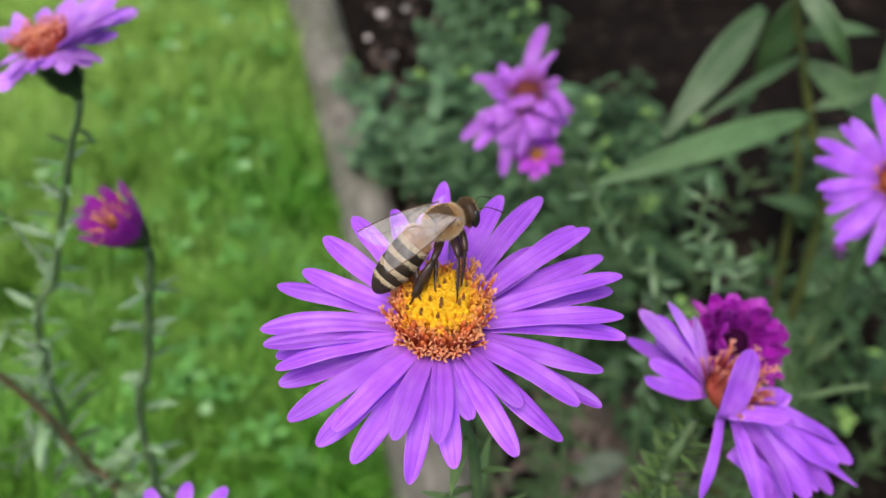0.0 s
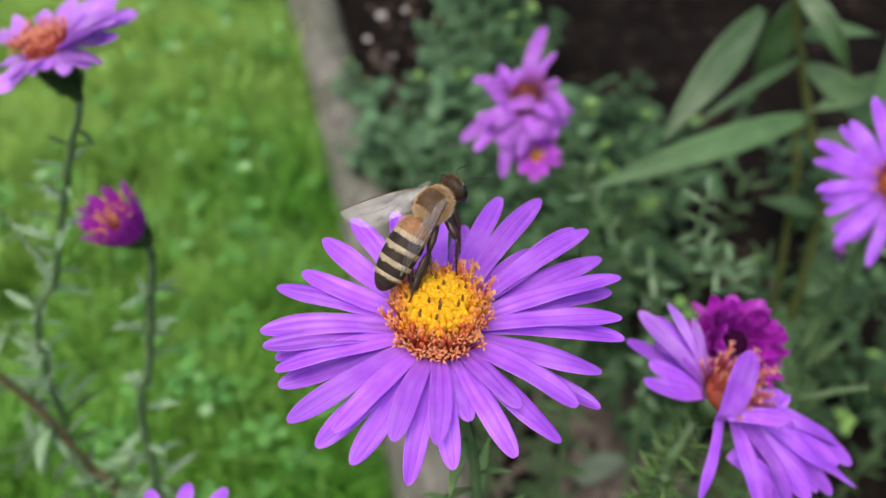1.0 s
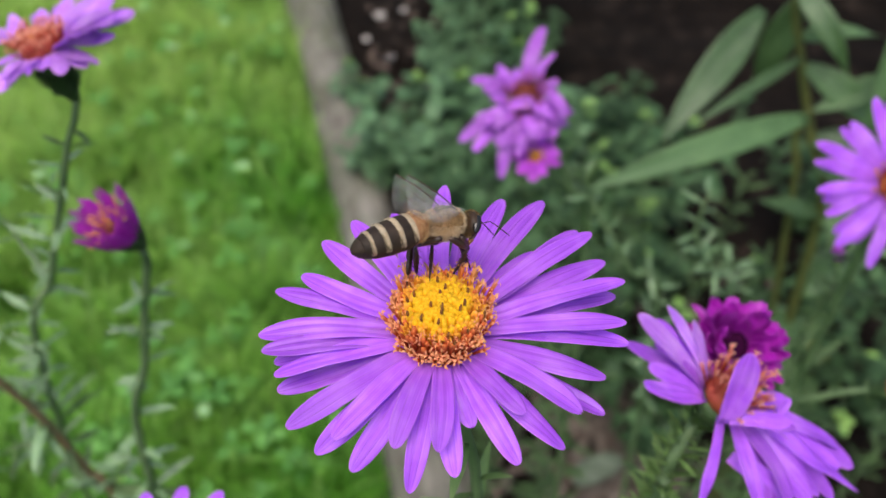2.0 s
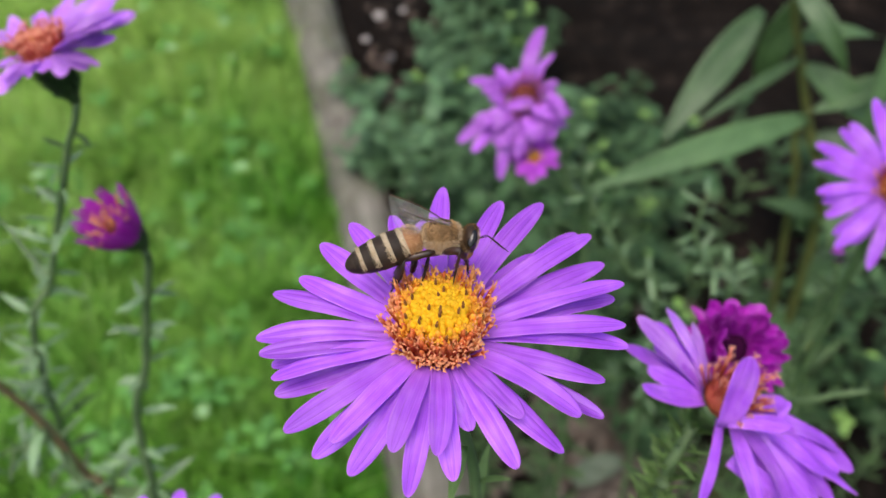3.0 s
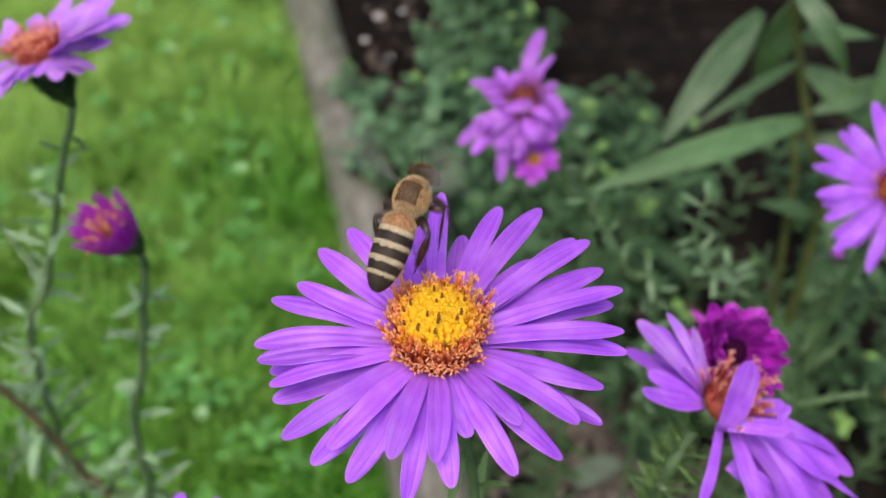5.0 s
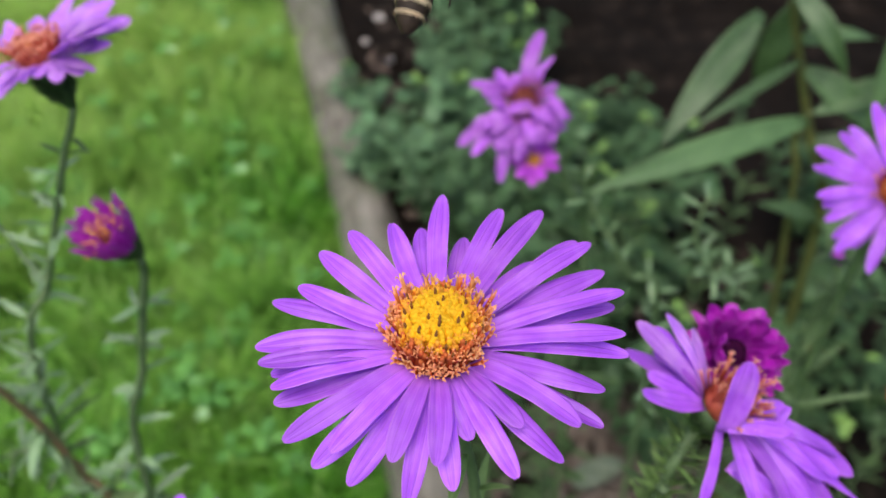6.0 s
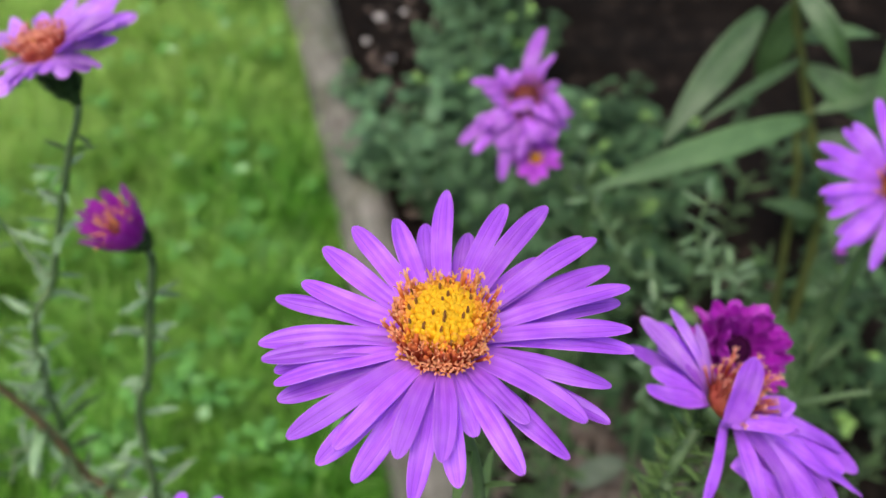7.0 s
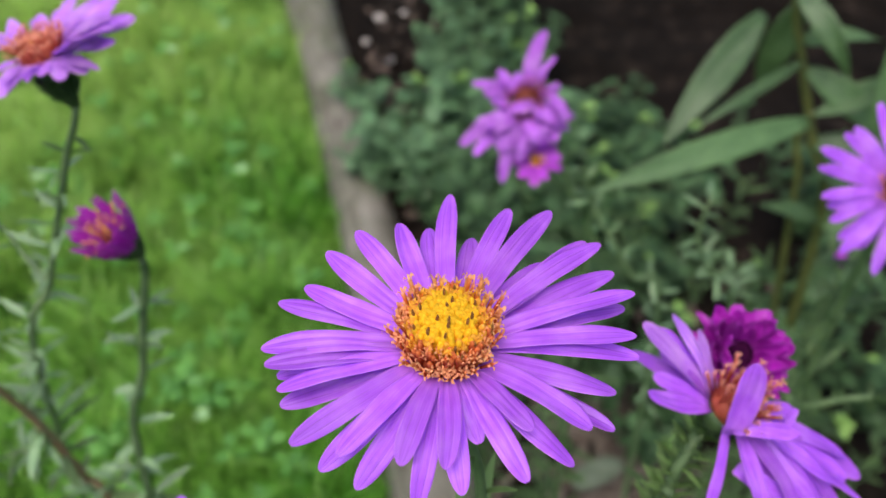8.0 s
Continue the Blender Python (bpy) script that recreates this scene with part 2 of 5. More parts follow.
                h = cup * q * q * w * 0.5 - pleat * (1.5 * math.exp(-((abs(q) - 0.36) / 0.13) ** 2) + 0.35 * math.cos(5.2 * math.pi * q + 1)) * w * 0.5 * min(1, 2.5 * (1 - s) + 0.15) + wave * math.sin(ph + s * 9 + q * 2) * w * 0.1
                if skin:
                    h -= thick * (1 - 0.6 * abs(q)) * (1 if 0 < i < n else 0.4)
                y, hh = y0 * math.cos(tw) - h * math.sin(tw), y0 * math.sin(tw) + h * math.cos(tw)
                cut = notch * width * (math.cos(q * math.pi * 2) * 0.5 - 0.5) * (1 if i == n else 0)
                px = sx * fix + cut
                verts.append(Vector((px - hh * math.sin(a), y + side * math.sin(math.pi * s) * length * 0.1, sz + hh * math.cos(a))) * U)
                uvs.append((s, (q + 1) / 2))
    k = (n + 1) * m
    for i in range(n):
        for j in range(m - 1):
            a = i * m + j
            faces.append((a, a + m, a + m + 1, a + 1))
            faces.append((k + a, k + a + 1, k + a + m + 1, k + a + m))
        a, b = i * m, i * m + m - 1
        faces.append((a, k + a, k + a + m, a + m))
        faces.append((b, b + m, k + b + m, k + b))
    for j in range(m - 1):
        faces.append((j, j + 1, k + j + 1, k + j))
        e = n * m + j
        faces.append((e, k + e, k + e + 1, e + 1))
    return verts, faces, uvs


def petal_shape(s):
    w = 0.58 + 0.42 * (1 - (1 - min(1, s / 0.62)) ** 2)
    if s > 0.66:
        w *= math.sqrt(max(0.006, 1 - ((s - 0.66) / 0.342) ** 2.1))
    return w


def lance_shape(s):
    return max(0.05, math.sin(math.pi * min(1, s * 0.93 + 0.06)) ** 0.8 * (1.05 - 0.35 * s))


def round_shape(s):
    return max(0.06, math.sqrt(max(0, 1 - (2 * s - 1) ** 2)) * (1.1 - 0.2 * s))


def petal_mesh(rng, length, width, bend=14, twist=0, cup=0.1, material=None, n=14, side=0.0, pleat=0.07):
    v, f, uv = strap(length, width, bend, petal_shape, twist, cup, pleat, 0.14, n, 13, side, 0.5, rng, notch=rng.choice((0.0, 0.0, 0.05)))
    return mesh_of("petal", v, f, uv, material=material)


# ---- ground, bed, log ----
def ground_sheet():
    k = Nodes("lawn_soil")
    v = k.coords("Object")
    c = k.ramp(k.noise(v, 14, 6), [(0.3, (0.03, 0.075, 0.01)), (0.55, (0.07, 0.19, 0.02)), (0.8, (0.13, 0.3, 0.04))])
    k.bump(k.noise(v, 60, 4), 0.6, 0.01)
    mt = k.done(c, 0.9, 0.2)
    verts, faces = [], []
    rings = (0.0, 0.4, 1.0, 2.5, 6, 15, 40, 120, 400, 1500)
    seg = 24
    for r in rings:
        for a in range(seg):
            w = 2 * math.pi * a / seg
            h = 0.006 * noise.noise((r * math.cos(w) * 3, r * math.sin(w) * 3, 0)) if r < 3 else 0
            verts.append((r * math.cos(w), 0.6 + r * math.sin(w), h - 0.008))
    for i in range(len(rings) - 1):
        for a in range(seg):
            p, q = i * seg + a, i * seg + (a + 1) % seg
            faces.append((p, q, q + seg, p + seg))
    tagged(new("ground", mesh_of("ground", verts, faces, material=mt)), "mown green lawn soil stretching away", "ground", kind="structure")


# the line of the border log, on which lawn and bed meet
LOG_A, LOG_B = Vector((-0.295, 1.52, 0.0)), Vector((0.075, 0.03, 0.0))


def log_x(y):
    t = (y - LOG_A.y) / (LOG_B.y - LOG_A.y)
    return LOG_A.x + (LOG_B.x - LOG_A.x) * t


def bed_soil():
    k = Nodes("dark_soil")
    v = k.coords("Object")
    # tones darker than real soil: the bed's deep shade is put into the colour
    c = k.ramp(k.noise(v, 35, 8, 0.7), [(0.32, (0.004, 0.003, 0.0024)), (0.55, (0.011, 0.008, 0.006)), (0.72, (0.05, 0.036, 0.028))])
    k.bump(k.noise(v, 90, 6), 0.9, 0.012)
    mt = k.done(c, 0.95, 0.08)
    verts, faces = [], []
    nx, ny = 90, 110
    for j in range(ny + 1):
        y = -0.6 + 3.2 * j / ny
        for i in range(nx + 1):
            x0 = log_x(y) + 0.012
            x = x0 + (2.2 - x0) * (i / nx) ** 1.5
            h = 0.012 + 0.02 * noise.fractal((x * 9, y * 9, 2.0), 1.0, 2.0, 4)
            verts.append((x, y, h if 0 < j < ny and 0 < i < nx else -0.02))
    for j in range(ny):
        for i in range(nx):
            a = j * (nx + 1) + i
            faces.append((a, a + 1, a + nx + 2, a + nx + 1))
    tagged(new("garden_bed", mesh_of("garden_bed", verts, faces, material=mt)), "dark crumbly soil of the flower bed", "soil", kind="structure")


def border_log():
    k = Nodes("weathered_wood")
    v = k.coords("Object", (1, 1, 0.1))
    grain = k.noise(v, 120, 6, 0.65)
    blot = k.noise(k.coords("Object"), 16, 4)
    c = k.ramp(grain, [(0.25, (0.09, 0.083, 0.068)), (0.5, (0.2, 0.186, 0.155)), (0.75, (0.36, 0.34, 0.295))])
    c = k.mix(k.ramp(blot, [(0.4, (0, 0, 0)), (0.62, (0.7, 0.7, 0.7))]), c, (0.085, 0.1, 0.055))
    c = k.mix(k.ramp(k.noise(k.coords("Object"), 45, 5), [(0.5, (0, 0, 0)), (0.68, (0.6, 0.6, 0.6))]), c, (0.075, 0.06, 0.045))
    k.bump(grain, 0.8, 0.004)
    mt = k.done(c, 0.85, 0.2)
    d = LOG_B - LOG_A
    v0, f0 = [], []
    steps, n = 70, 28
    for i in range(steps + 1):
        t = i / steps
        for a in range(n):
            w = 2 * math.pi * a / n
            r = 0.033 + 0.003 * math.sin(t * 9) + 0.0022 * noise.noise((math.cos(w) * 2, math.sin(w) * 2, t * 14)) + 0.0012 * noise.noise((math.cos(w) * 9, math.sin(w) * 9, t * 5))
            v0.append((r * math.cos(w) + 0.004 * math.sin(t * 5), r * math.sin(w), t * d.length))
    for i in range(steps):
        for a in range(n):
            p, q = i * n + a, i * n + (a + 1) % n
            f0.append((p, q, q + n, p + n))
    f0.append(tuple(reversed(range(n))))
    f0.append(tuple(steps * n + a for a in range(n)))
    ob = new("border_log", mesh_of("border_log", v0, f0, material=mt))
    ob.matrix_basis = Matrix.Translation(LOG_A + Vector((0, 0, 0.016))) @ d.to_track_quat("Z", "Y").to_matrix().to_4x4()
    tagged(ob, "grey weathered log edging between lawn and bed", "log")


def grass():
    rng = random.Random(4)
    verts, faces = [], []

    def blade(x, y, h, w, lean, az, z0=-0.006):
        s = len(verts)
        dx, dy = math.cos(az), math.sin(az)
        ax, ay = -dy * w / 2, dx * w / 2
        for t, k in ((0, 1.0), (0.55, 0.8)):
            o = lean * t * t
            verts.append((x + dx * o + ax * k, y + dy * o + ay * k, z0 + h * t))
            verts.append((x + dx * o - ax * k, y + dy * o - ay * k, z0 + h * t))
        verts.append((x + dx * lean, y + dy * lean, z0 + h))
        faces.extend(((s, s + 1, s + 3, s + 2), (s + 2, s + 3, s + 4)))

    count = 0
    while count < 70000:
        y = rng.uniform(0.12, 1.75)
        x = rng.uniform(-1.15, 0.05)
        if x > log_x(y) - 0.026 or x < -0.30 - 0.42 * y - 0.1:
            continue
        tuft = noise.noise((x * 14, y * 14, 7.0))
        broad = noise.noise((x * 5, y * 5, 3.0))
        if rng.random() > 0.6 + 0.6 * tuft + 0.4 * broad:
            continue
        h = rng.uniform(0.02, 0.052) * (1 + 0.7 * tuft + 0.4 * broad)
        blade(x, y, h, rng.uniform(0.002, 0.0042), rng.uniform(0.2, 1.1) * h, rng.uniform(0, 6.283))
        count += 1
    for _ in range(42000):
        y = rng.uniform(-1.2, 3.4)
        x = rng.uniform(-2.6, 0.3)
        if x > log_x(y) - 0.026 or (x > -0.4 - 0.42 * y and 0.12 < y < 1.75):
            continue
        h = rng.uniform(0.025, 0.055)
        blade(x, y, h, rng.uniform(0.005, 0.009), rng.uniform(0.4, 1.2) * h, rng.uniform(0, 6.283))
    # paler patches by noise; the slope paints shade into the blades towards the log
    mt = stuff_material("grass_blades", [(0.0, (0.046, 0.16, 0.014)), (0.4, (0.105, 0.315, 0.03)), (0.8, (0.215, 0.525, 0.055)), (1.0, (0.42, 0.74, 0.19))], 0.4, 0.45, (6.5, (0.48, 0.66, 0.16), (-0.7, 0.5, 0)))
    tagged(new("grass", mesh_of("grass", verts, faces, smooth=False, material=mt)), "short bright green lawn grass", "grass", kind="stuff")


def clover():
    """Small three-leaved weeds that stand in the lawn."""
    rng = random.Random(9)
    verts, faces = [], []
    spots = ((-0.27, 1.0), (-0.31, 0.93), (-0.25, 0.88), (-0.42, 0.8), (-0.5, 1.05), (-0.36, 0.7), (-0.2, 0.75), (-0.3, 0.5), (-0.23, 0.45), (-0.16, 0.42), (-0.4, 0.55), (-0.55, 0.75), (-0.47, 0.62), (-0.62, 1.0), (-0.35, 1.15), (-0.45, 1.2), (-0.24, 1.12), (-0.22, 0.98), (-0.33, 1.02), (-0.4, 0.92), (-0.28, 0.8), (-0.19, 0.62), (-0.26, 0.62), (-0.2, 0.52), (-0.33, 0.6), (-0.14, 0.55), (-0.12, 0.35), (-0.19, 0.35), (-0.26, 0.38), (-0.52, 0.9), (-0.44, 0.7))
    for cx, cy in spots:
        for _ in range(rng.randint(2, 6)):
            x, y = cx + rng.gauss(0, 0.035), cy + rng.gauss(0, 0.04)
            if x > log_x(y) - 0.03:
                continue
            z = rng.uniform(0.03, 0.055)
            add_tube(verts, faces, [(x, y, -0.004), (x + 0.002, y, z)], 0.0007, 4, close=False)
            a0 = rng.uniform(0, 6.28)
            r = rng.uniform(0.005, 0.011)
            for q in range(3):
                a = a0 + q * 2.094
                s = len(verts)
                verts.append((x, y, z))
                for w, rr in ((-0.75, 0.8), (-0.45, 1.3), (-0.12, 1.5), (0.12, 1.5), (0.45, 1.3), (0.75, 0.8)):
                    verts.append((x + math.cos(a + w * 0.8) * r * rr, y + math.sin(a + w * 0.8) * r * rr, z + rng.uniform(-0.002, 0.004)))
                faces.append(tuple(range(s, s + 7)))
    # green clover tones; the palest one paints in bright highlights on the leaves
    mt = stuff_material("clover_leaf", [(0.0, (0.1, 0.28, 0.06)), (0.6, (0.16, 0.4, 0.08)), (0.9, (0.2, 0.47, 0.11)), (1.0, (0.42, 0.66, 0.33))], 0.42, 0.3)
    tagged(new("clover", mesh_of("clover", verts, faces, smooth=False, material=mt)), "small green clover growing in the lawn", "clover", kind="stuff")


def litter():
    """Pale stones and dead leaves that lie on the soil."""
    rng = random.Random(12)
    stone = plain_material("pale_stone", (0.5, 0.46, 0.42), (0.85, 0.8, 0.74), 70, 0.7, 0.4, 0.4, 0.002)
    dead = plain_material("dead_leaf", (0.05, 0.037, 0.03), (0.16, 0.12, 0.095), 60, 0.8, 0.2, 0.4, 0.001, 0.0, (0.5, 1.3))
    meshes = []
    for s in range(4):
        bm = bmesh.new()
        bmesh.ops.create_icosphere(bm, subdivisions=2, radius=1)
        for q in bm.verts:
            q.co *= 1 + 0.25 * noise.noise(q.co * 1.6 + Vector((s * 7, 0, 0)))
            q.co.z *= 0.6
        d = bpy.data.meshes.new("pebble")
        bm.to_mesh(d)
        bm.free()
        d.polygons.foreach_set("use_smooth", [True] * len(d.polygons))
        d.materials.append(stone)
        meshes.append(d)
    spots = [(-0.053, 1.0, 8.5), (-0.085, 1.06, 7.5), (-0.052, 1.065, 9.5), (-0.067, 0.955, 7), (-0.1, 1.0, 5)]
    spots += [(rng.uniform(-0.02, 0.3), rng.uniform(0.3, 0.6), rng.uniform(3, 6)) for _ in range(20)]
    for i, (x, y, r) in enumerate(spots):
        ob = new("pebble", meshes[i % 4])
        ob.matrix_basis = pose(x, y, 0.016 + r * 0.0004, 0, 0, rng.uniform(0, 360)) @ Matrix.Diagonal((r * U, r * U * rng.uniform(0.7, 1), r * U, 1))
        tagged(ob, "small pale grey pebble on the soil", "pebble", "pebbles on the bed")
    # crumbs added over one spot, in a paler tone than the bed's soil
    clod = plain_material("pale_soil_crumb", (0.075, 0.06, 0.05), (0.18, 0.15, 0.125), 90, 0.95, 0.1, 0.5, 0.002)
    v, f = [], []
    for _ in range(520):
        x, y = rng.gauss(0.135, 0.035), rng.gauss(0.375, 0.045)
        r = rng.uniform(0.002, 0.007)
        add_tube(v, f, [(x, y, 0.012), (x + r * rng.uniform(-0.3, 0.3), y, 0.018 + r * 0.5), (x, y, 0.02 + r)], [r, r * rng.uniform(0.8, 1.1), r * 0.4], 6)
    tagged(new("soil_crumbs", mesh_of("soil_crumbs", v, f, material=clod)), "pale grey-brown crumbs of soil on the bed", "soil", kind="stuff")
    lv = []
    for s in range(4):
        v, f, uv = strap(22, 12, 40 - 30 * s, round_shape, 20, 0.25, 0, 0.3, 8, 5, 0, 1.5, rng)
        lv.append(mesh_of("dead_leaf", v, f, uv, material=dead))
    spots = [(rng.uniform(-0.11, 0.03), rng.uniform(0.84, 1.25)) for _ in range(105)] + [(-0.03, 0.66), (-0.022, 0.65), (-0.034, 0.67), (0.05, 1.0)]
    spots += [(rng.uniform(0.02, 0.32), rng.uniform(0.27, 0.56)) for _ in range(64)]
    spots += [(rng.uniform(0.08, 0.18), rng.uniform(0.3, 0.45)) for _ in range(36)]
    for i, (x, y) in enumerate(spots):
        ob = new("dead_leaf", lv[i % 4])
        ob.matrix_basis = pose(x, y, 0.024, rng.uniform(-20, 20), rng.uniform(-20, 20), rng.uniform(0, 360)) @ Matrix.Diagonal((*[rng.uniform(0.35, 1.0)] * 3, 1))
        tagged(ob, "dry curled brown leaf on the soil", "leaf", "dead leaves on the bed")


def fallen_leaves():
    """Two large leaves that lie on the bed among the stems."""
    rng = random.Random(17)
    for name, a, b, label, m, size in (("yellowing_leaf", (0.22, 0.24, 0.03), (0.4, 0.38, 0.06), "yellowing oval leaf lying on the soil", pose(0.33, 0.45, 0.034, 12, -14, 120), (46, 24)),
                                       ("fallen_leaf", (0.09, 0.13, 0.08), (0.2, 0.25, 0.17), "dull grey-green leaf lying on the soil", pose(0.1, 0.335, 0.036, 10, -10, 20), (44, 20))):
        mt = leaf_material(name + "_skin", a, b, 0.5, 0.2, 60)
        v, f, uv = strap(*size, 25, round_shape, 10, 0.25, 0, 0.3, 12, 7, 0.3, 1.0, rng)
        ob = new(name, mesh_of(name, v, f, uv, material=mt))
        ob.matrix_basis = m
        tagged(ob, label, "leaf")


ground_sheet()
fallen_leaves()
bed_soil()
border_log()
grass()
clover()
litter()

# ---- leaves shared by the plants ----
LR = random.Random(21)


def leaf_set(name, material, count, length, width, shape, bend=(-10, 40), cup=0.25, m=5, n=8, wave=0.4):
    out = []
    for _ in range(count):
        v, f, uv = strap(length, width, LR.uniform(*bend), shape, LR.uniform(-25, 25), cup, 0, 0.2, n, m, LR.uniform(-0.6, 0.6), wave, LR)
        out.append(mesh_of(name, v, f, uv, material=material))
    return out


NARROW = leaf_set("leaf", LEAF, 6, 10, 2.1, lance_shape)
FRESH = leaf_set("leaf", LEAF_FRESH, 6, 10, 2.0, lance_shape)
NARROW_PALE = leaf_set("leaf", LEAF_PALE, 6, 10, 2.2, lance_shape)
ROUND = [strap(10, 7.2, LR.uniform(0, 50), round_shape, LR.uniform(-25, 25), 0.2, 0, 0.2, 6, 5, LR.uniform(-0.5, 0.5), 0.4, LR) for _ in range(6)]


def put_leaf(parent, base, direction, size, meshes, rng, up=(0, 0, 1)):
    d = Vector(direction).normalized()
    m = aim(base, Vector(base) + d, up) @ Matrix.Diagonal((size / 10, size / 10 * rng.uniform(0.8, 1.2), size / 10, 1))
    return part("leaf", rng.choice(meshes), None, parent, m=m)


def dress(parent, pts, rng, step, size, meshes, lift=(0.1, 0.9), start=0.0, end=1.0, pair=0.35):
    """Leaves in a spiral along a stem, base at the stem's skin."""
    pts = [Vector(p) for p in pts]
    lens = [0.0]
    for a, b in zip(pts, pts[1:]):
        lens.append(lens[-1] + (b - a).length)
    pos, az = lens[-1] * start, rng.uniform(0, 6)
    while pos < lens[-1] * end:
        i = max(k for k in range(len(pts) - 1) if lens[k] <= pos)
        t = (pos - lens[i]) / max(1e-9, lens[i + 1] - lens[i])
        p = pts[i].lerp(pts[i + 1], t)
        d = (pts[i + 1] - pts[i]).normalized()
        for _ in range(2 if rng.random() < pair else 1):
            az += 2.4 + rng.uniform(-0.4, 0.4)
            s = d.orthogonal().normalized()
            out = s * math.cos(az) + d.cross(s) * math.sin(az)
            lf = rng.uniform(*lift)
            put_leaf(parent, p + out * 0.0005, out + Vector((0, 0, lf)), rng.uniform(*size), meshes, rng)
        pos += step * U * rng.uniform(0.6, 1.4)


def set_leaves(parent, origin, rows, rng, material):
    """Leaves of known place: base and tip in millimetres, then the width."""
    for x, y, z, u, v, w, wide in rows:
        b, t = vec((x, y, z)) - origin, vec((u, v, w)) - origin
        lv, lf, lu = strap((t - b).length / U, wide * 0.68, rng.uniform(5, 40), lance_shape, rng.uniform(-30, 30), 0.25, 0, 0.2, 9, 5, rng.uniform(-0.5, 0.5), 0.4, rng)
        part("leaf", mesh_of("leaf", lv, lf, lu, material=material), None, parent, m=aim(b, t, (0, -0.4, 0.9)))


def foliage(pts, rng, step, size, sheets, lift, start, end, pair, store):
    """As dress(), but gathers the leaves in one mesh: store is (verts, faces, uvs)."""
    v, f, uv = store
    pts = [Vector(p) for p in pts]
    total = sum((b - a).length for a, b in zip(pts, pts[1:]))
    pos, az = total * start, rng.uniform(0, 6)
    while pos < total * end:
        left, i = pos, 0
        while i < len(pts) - 2 and left > (pts[i + 1] - pts[i]).length:
            left -= (pts[i + 1] - pts[i]).length
            i += 1
        d = (pts[i + 1] - pts[i]).normalized()
        p = pts[i] + d * left
        for _ in range(2 if rng.random() < pair else 1):
            az += 2.4 + rng.uniform(-0.4, 0.4)
            s = d.orthogonal().normalized()
            out = s * math.cos(az) + d.cross(s) * math.sin(az)
            w = (out + Vector((0, 0, rng.uniform(*lift)))).normalized()
            k = rng.uniform(*size) / 10
            m = aim(p + out * 0.0005, p + out * 0.0005 + w, (0, 0, 1)) @ Matrix.Diagonal((k, k * rng.uniform(0.8, 1.2), k, 1))
            lv, lf, lu = rng.choice(sheets)
            n = len(v)
            v.extend(m @ q for q in lv)
            f.extend(tuple(n + q for q in fc) for fc in lf)
            uv.extend(lu)
        pos += step * U * rng.uniform(0.6, 1.4)


# ---- flower heads ----
def floret_open():
    v, f = [], []
    add_tube(v, f, [(0, 0, 0), (0, 0, 1.9 * U), (0, 0, 3.0 * U), (0, 0, 3.5 * U)], [0.11 * U, 0.13 * U, 0.19 * U, 0.2 * U], 6, close=False)
    for k in range(4):
        w = k * 2 * math.pi / 4 + 0.3 * (k % 2)
        c, s = math.cos(w), math.sin(w)
        i = len(v)
        for r, z, h in ((0.17, 3.4, 0.1), (0.24, 3.72, 0.1), (0.41, 3.84, 0.08), (0.54, 3.66, 0.05)):
            v.append(Vector((c * r - s * h, s * r + c * h, z + 0.12 * (k % 2))) * U)
            v.append(Vector((c * r + s * h, s * r - c * h, z - 0.08 * (k % 2))) * U)
        for q in (0, 2, 4):
            f.append((i + q, i + q + 1, i + q + 3, i + q + 2))
    return v, f


def floret_bud():
    v, f = [], []
    add_tube(v, f, [(0, 0, 0), (0, 0, 1.8 * U), (0, 0, 2.7 * U), (0, 0, 3.3 * U), (0, 0, 3.75 * U)], [0.18 * U, 0.26 * U, 0.33 * U, 0.33 * U, 0.2 * U], 7)
    return v, f


def anther_mesh():
    v, f = [], []
    add_tube(v, f, [(0, 0, 3.0 * U), (0, 0, 4.1 * U), (0.05 * U, 0, 4.5 * U)], [0.13 * U, 0.15 * U, 0.09 * U], 5)
    return mesh_of("anther", v, f, material=ANTHER)


def mesh_pair(fn, name, materials):
    v, f = fn()
    return [mesh_of(name, v, f, material=m) for m in materials]


OPEN_ORANGE, OPEN_RED, OPEN_RUST, OPEN_PEACH, OPEN_AMBER, OPEN_CORAL = mesh_pair(floret_open, "disc_floret", (FLORET_ORANGE, FLORET_RED, FLORET_RUST, FLORET_PEACH, FLORET_AMBER, FLORET_RIM))
BUD_YELLOW, BUD_ORANGE, BUD_RED, BUD_AMBER, BUD_CORAL = mesh_pair(floret_bud, "disc_floret", (FLORET_YELLOW, FLORET_ORANGE, FLORET_RED, FLORET_AMBER, FLORET_CORAL))
ANTHER_MESH = anther_mesh()


def involucre(name="flower_head", r=4.6, h=7.0, rows=4, per=13, spread=1.0, seed=1):
    """The green cup under a flower, with its overlapping bracts."""
    rng = random.Random(seed)
    v, f, uv = [], [], []
    add_tube(v, f, [(0, 0, -h * U), (0, 0, -h * 0.8 * U), (0, 0, -h * 0.5 * U), (0, 0, -h * 0.15 * U), (0, 0, 0.2 * U)], [0.9 * U, r * 0.5 * U, r * 0.78 * U, r * 0.92 * U, r * 0.85 * U], 16, uvs=uv)
    for q in range(rows):
        for k in range(per):
            a = 2 * math.pi * (k + 0.5 * (q % 2)) / per + rng.uniform(-0.1, 0.1)
            t = q / max(1, rows - 1)
            zz = -h * (0.9 - 0.42 * t)
            rr = r * (0.4 + 0.44 * t)
            lv, lf, lu = strap(rng.uniform(2.6, 3.8), 1.1, -30 * spread, lance_shape, 0, 0.2, 0, 0.15, 4, 3)
            out = Vector((math.cos(a), math.sin(a), 0))
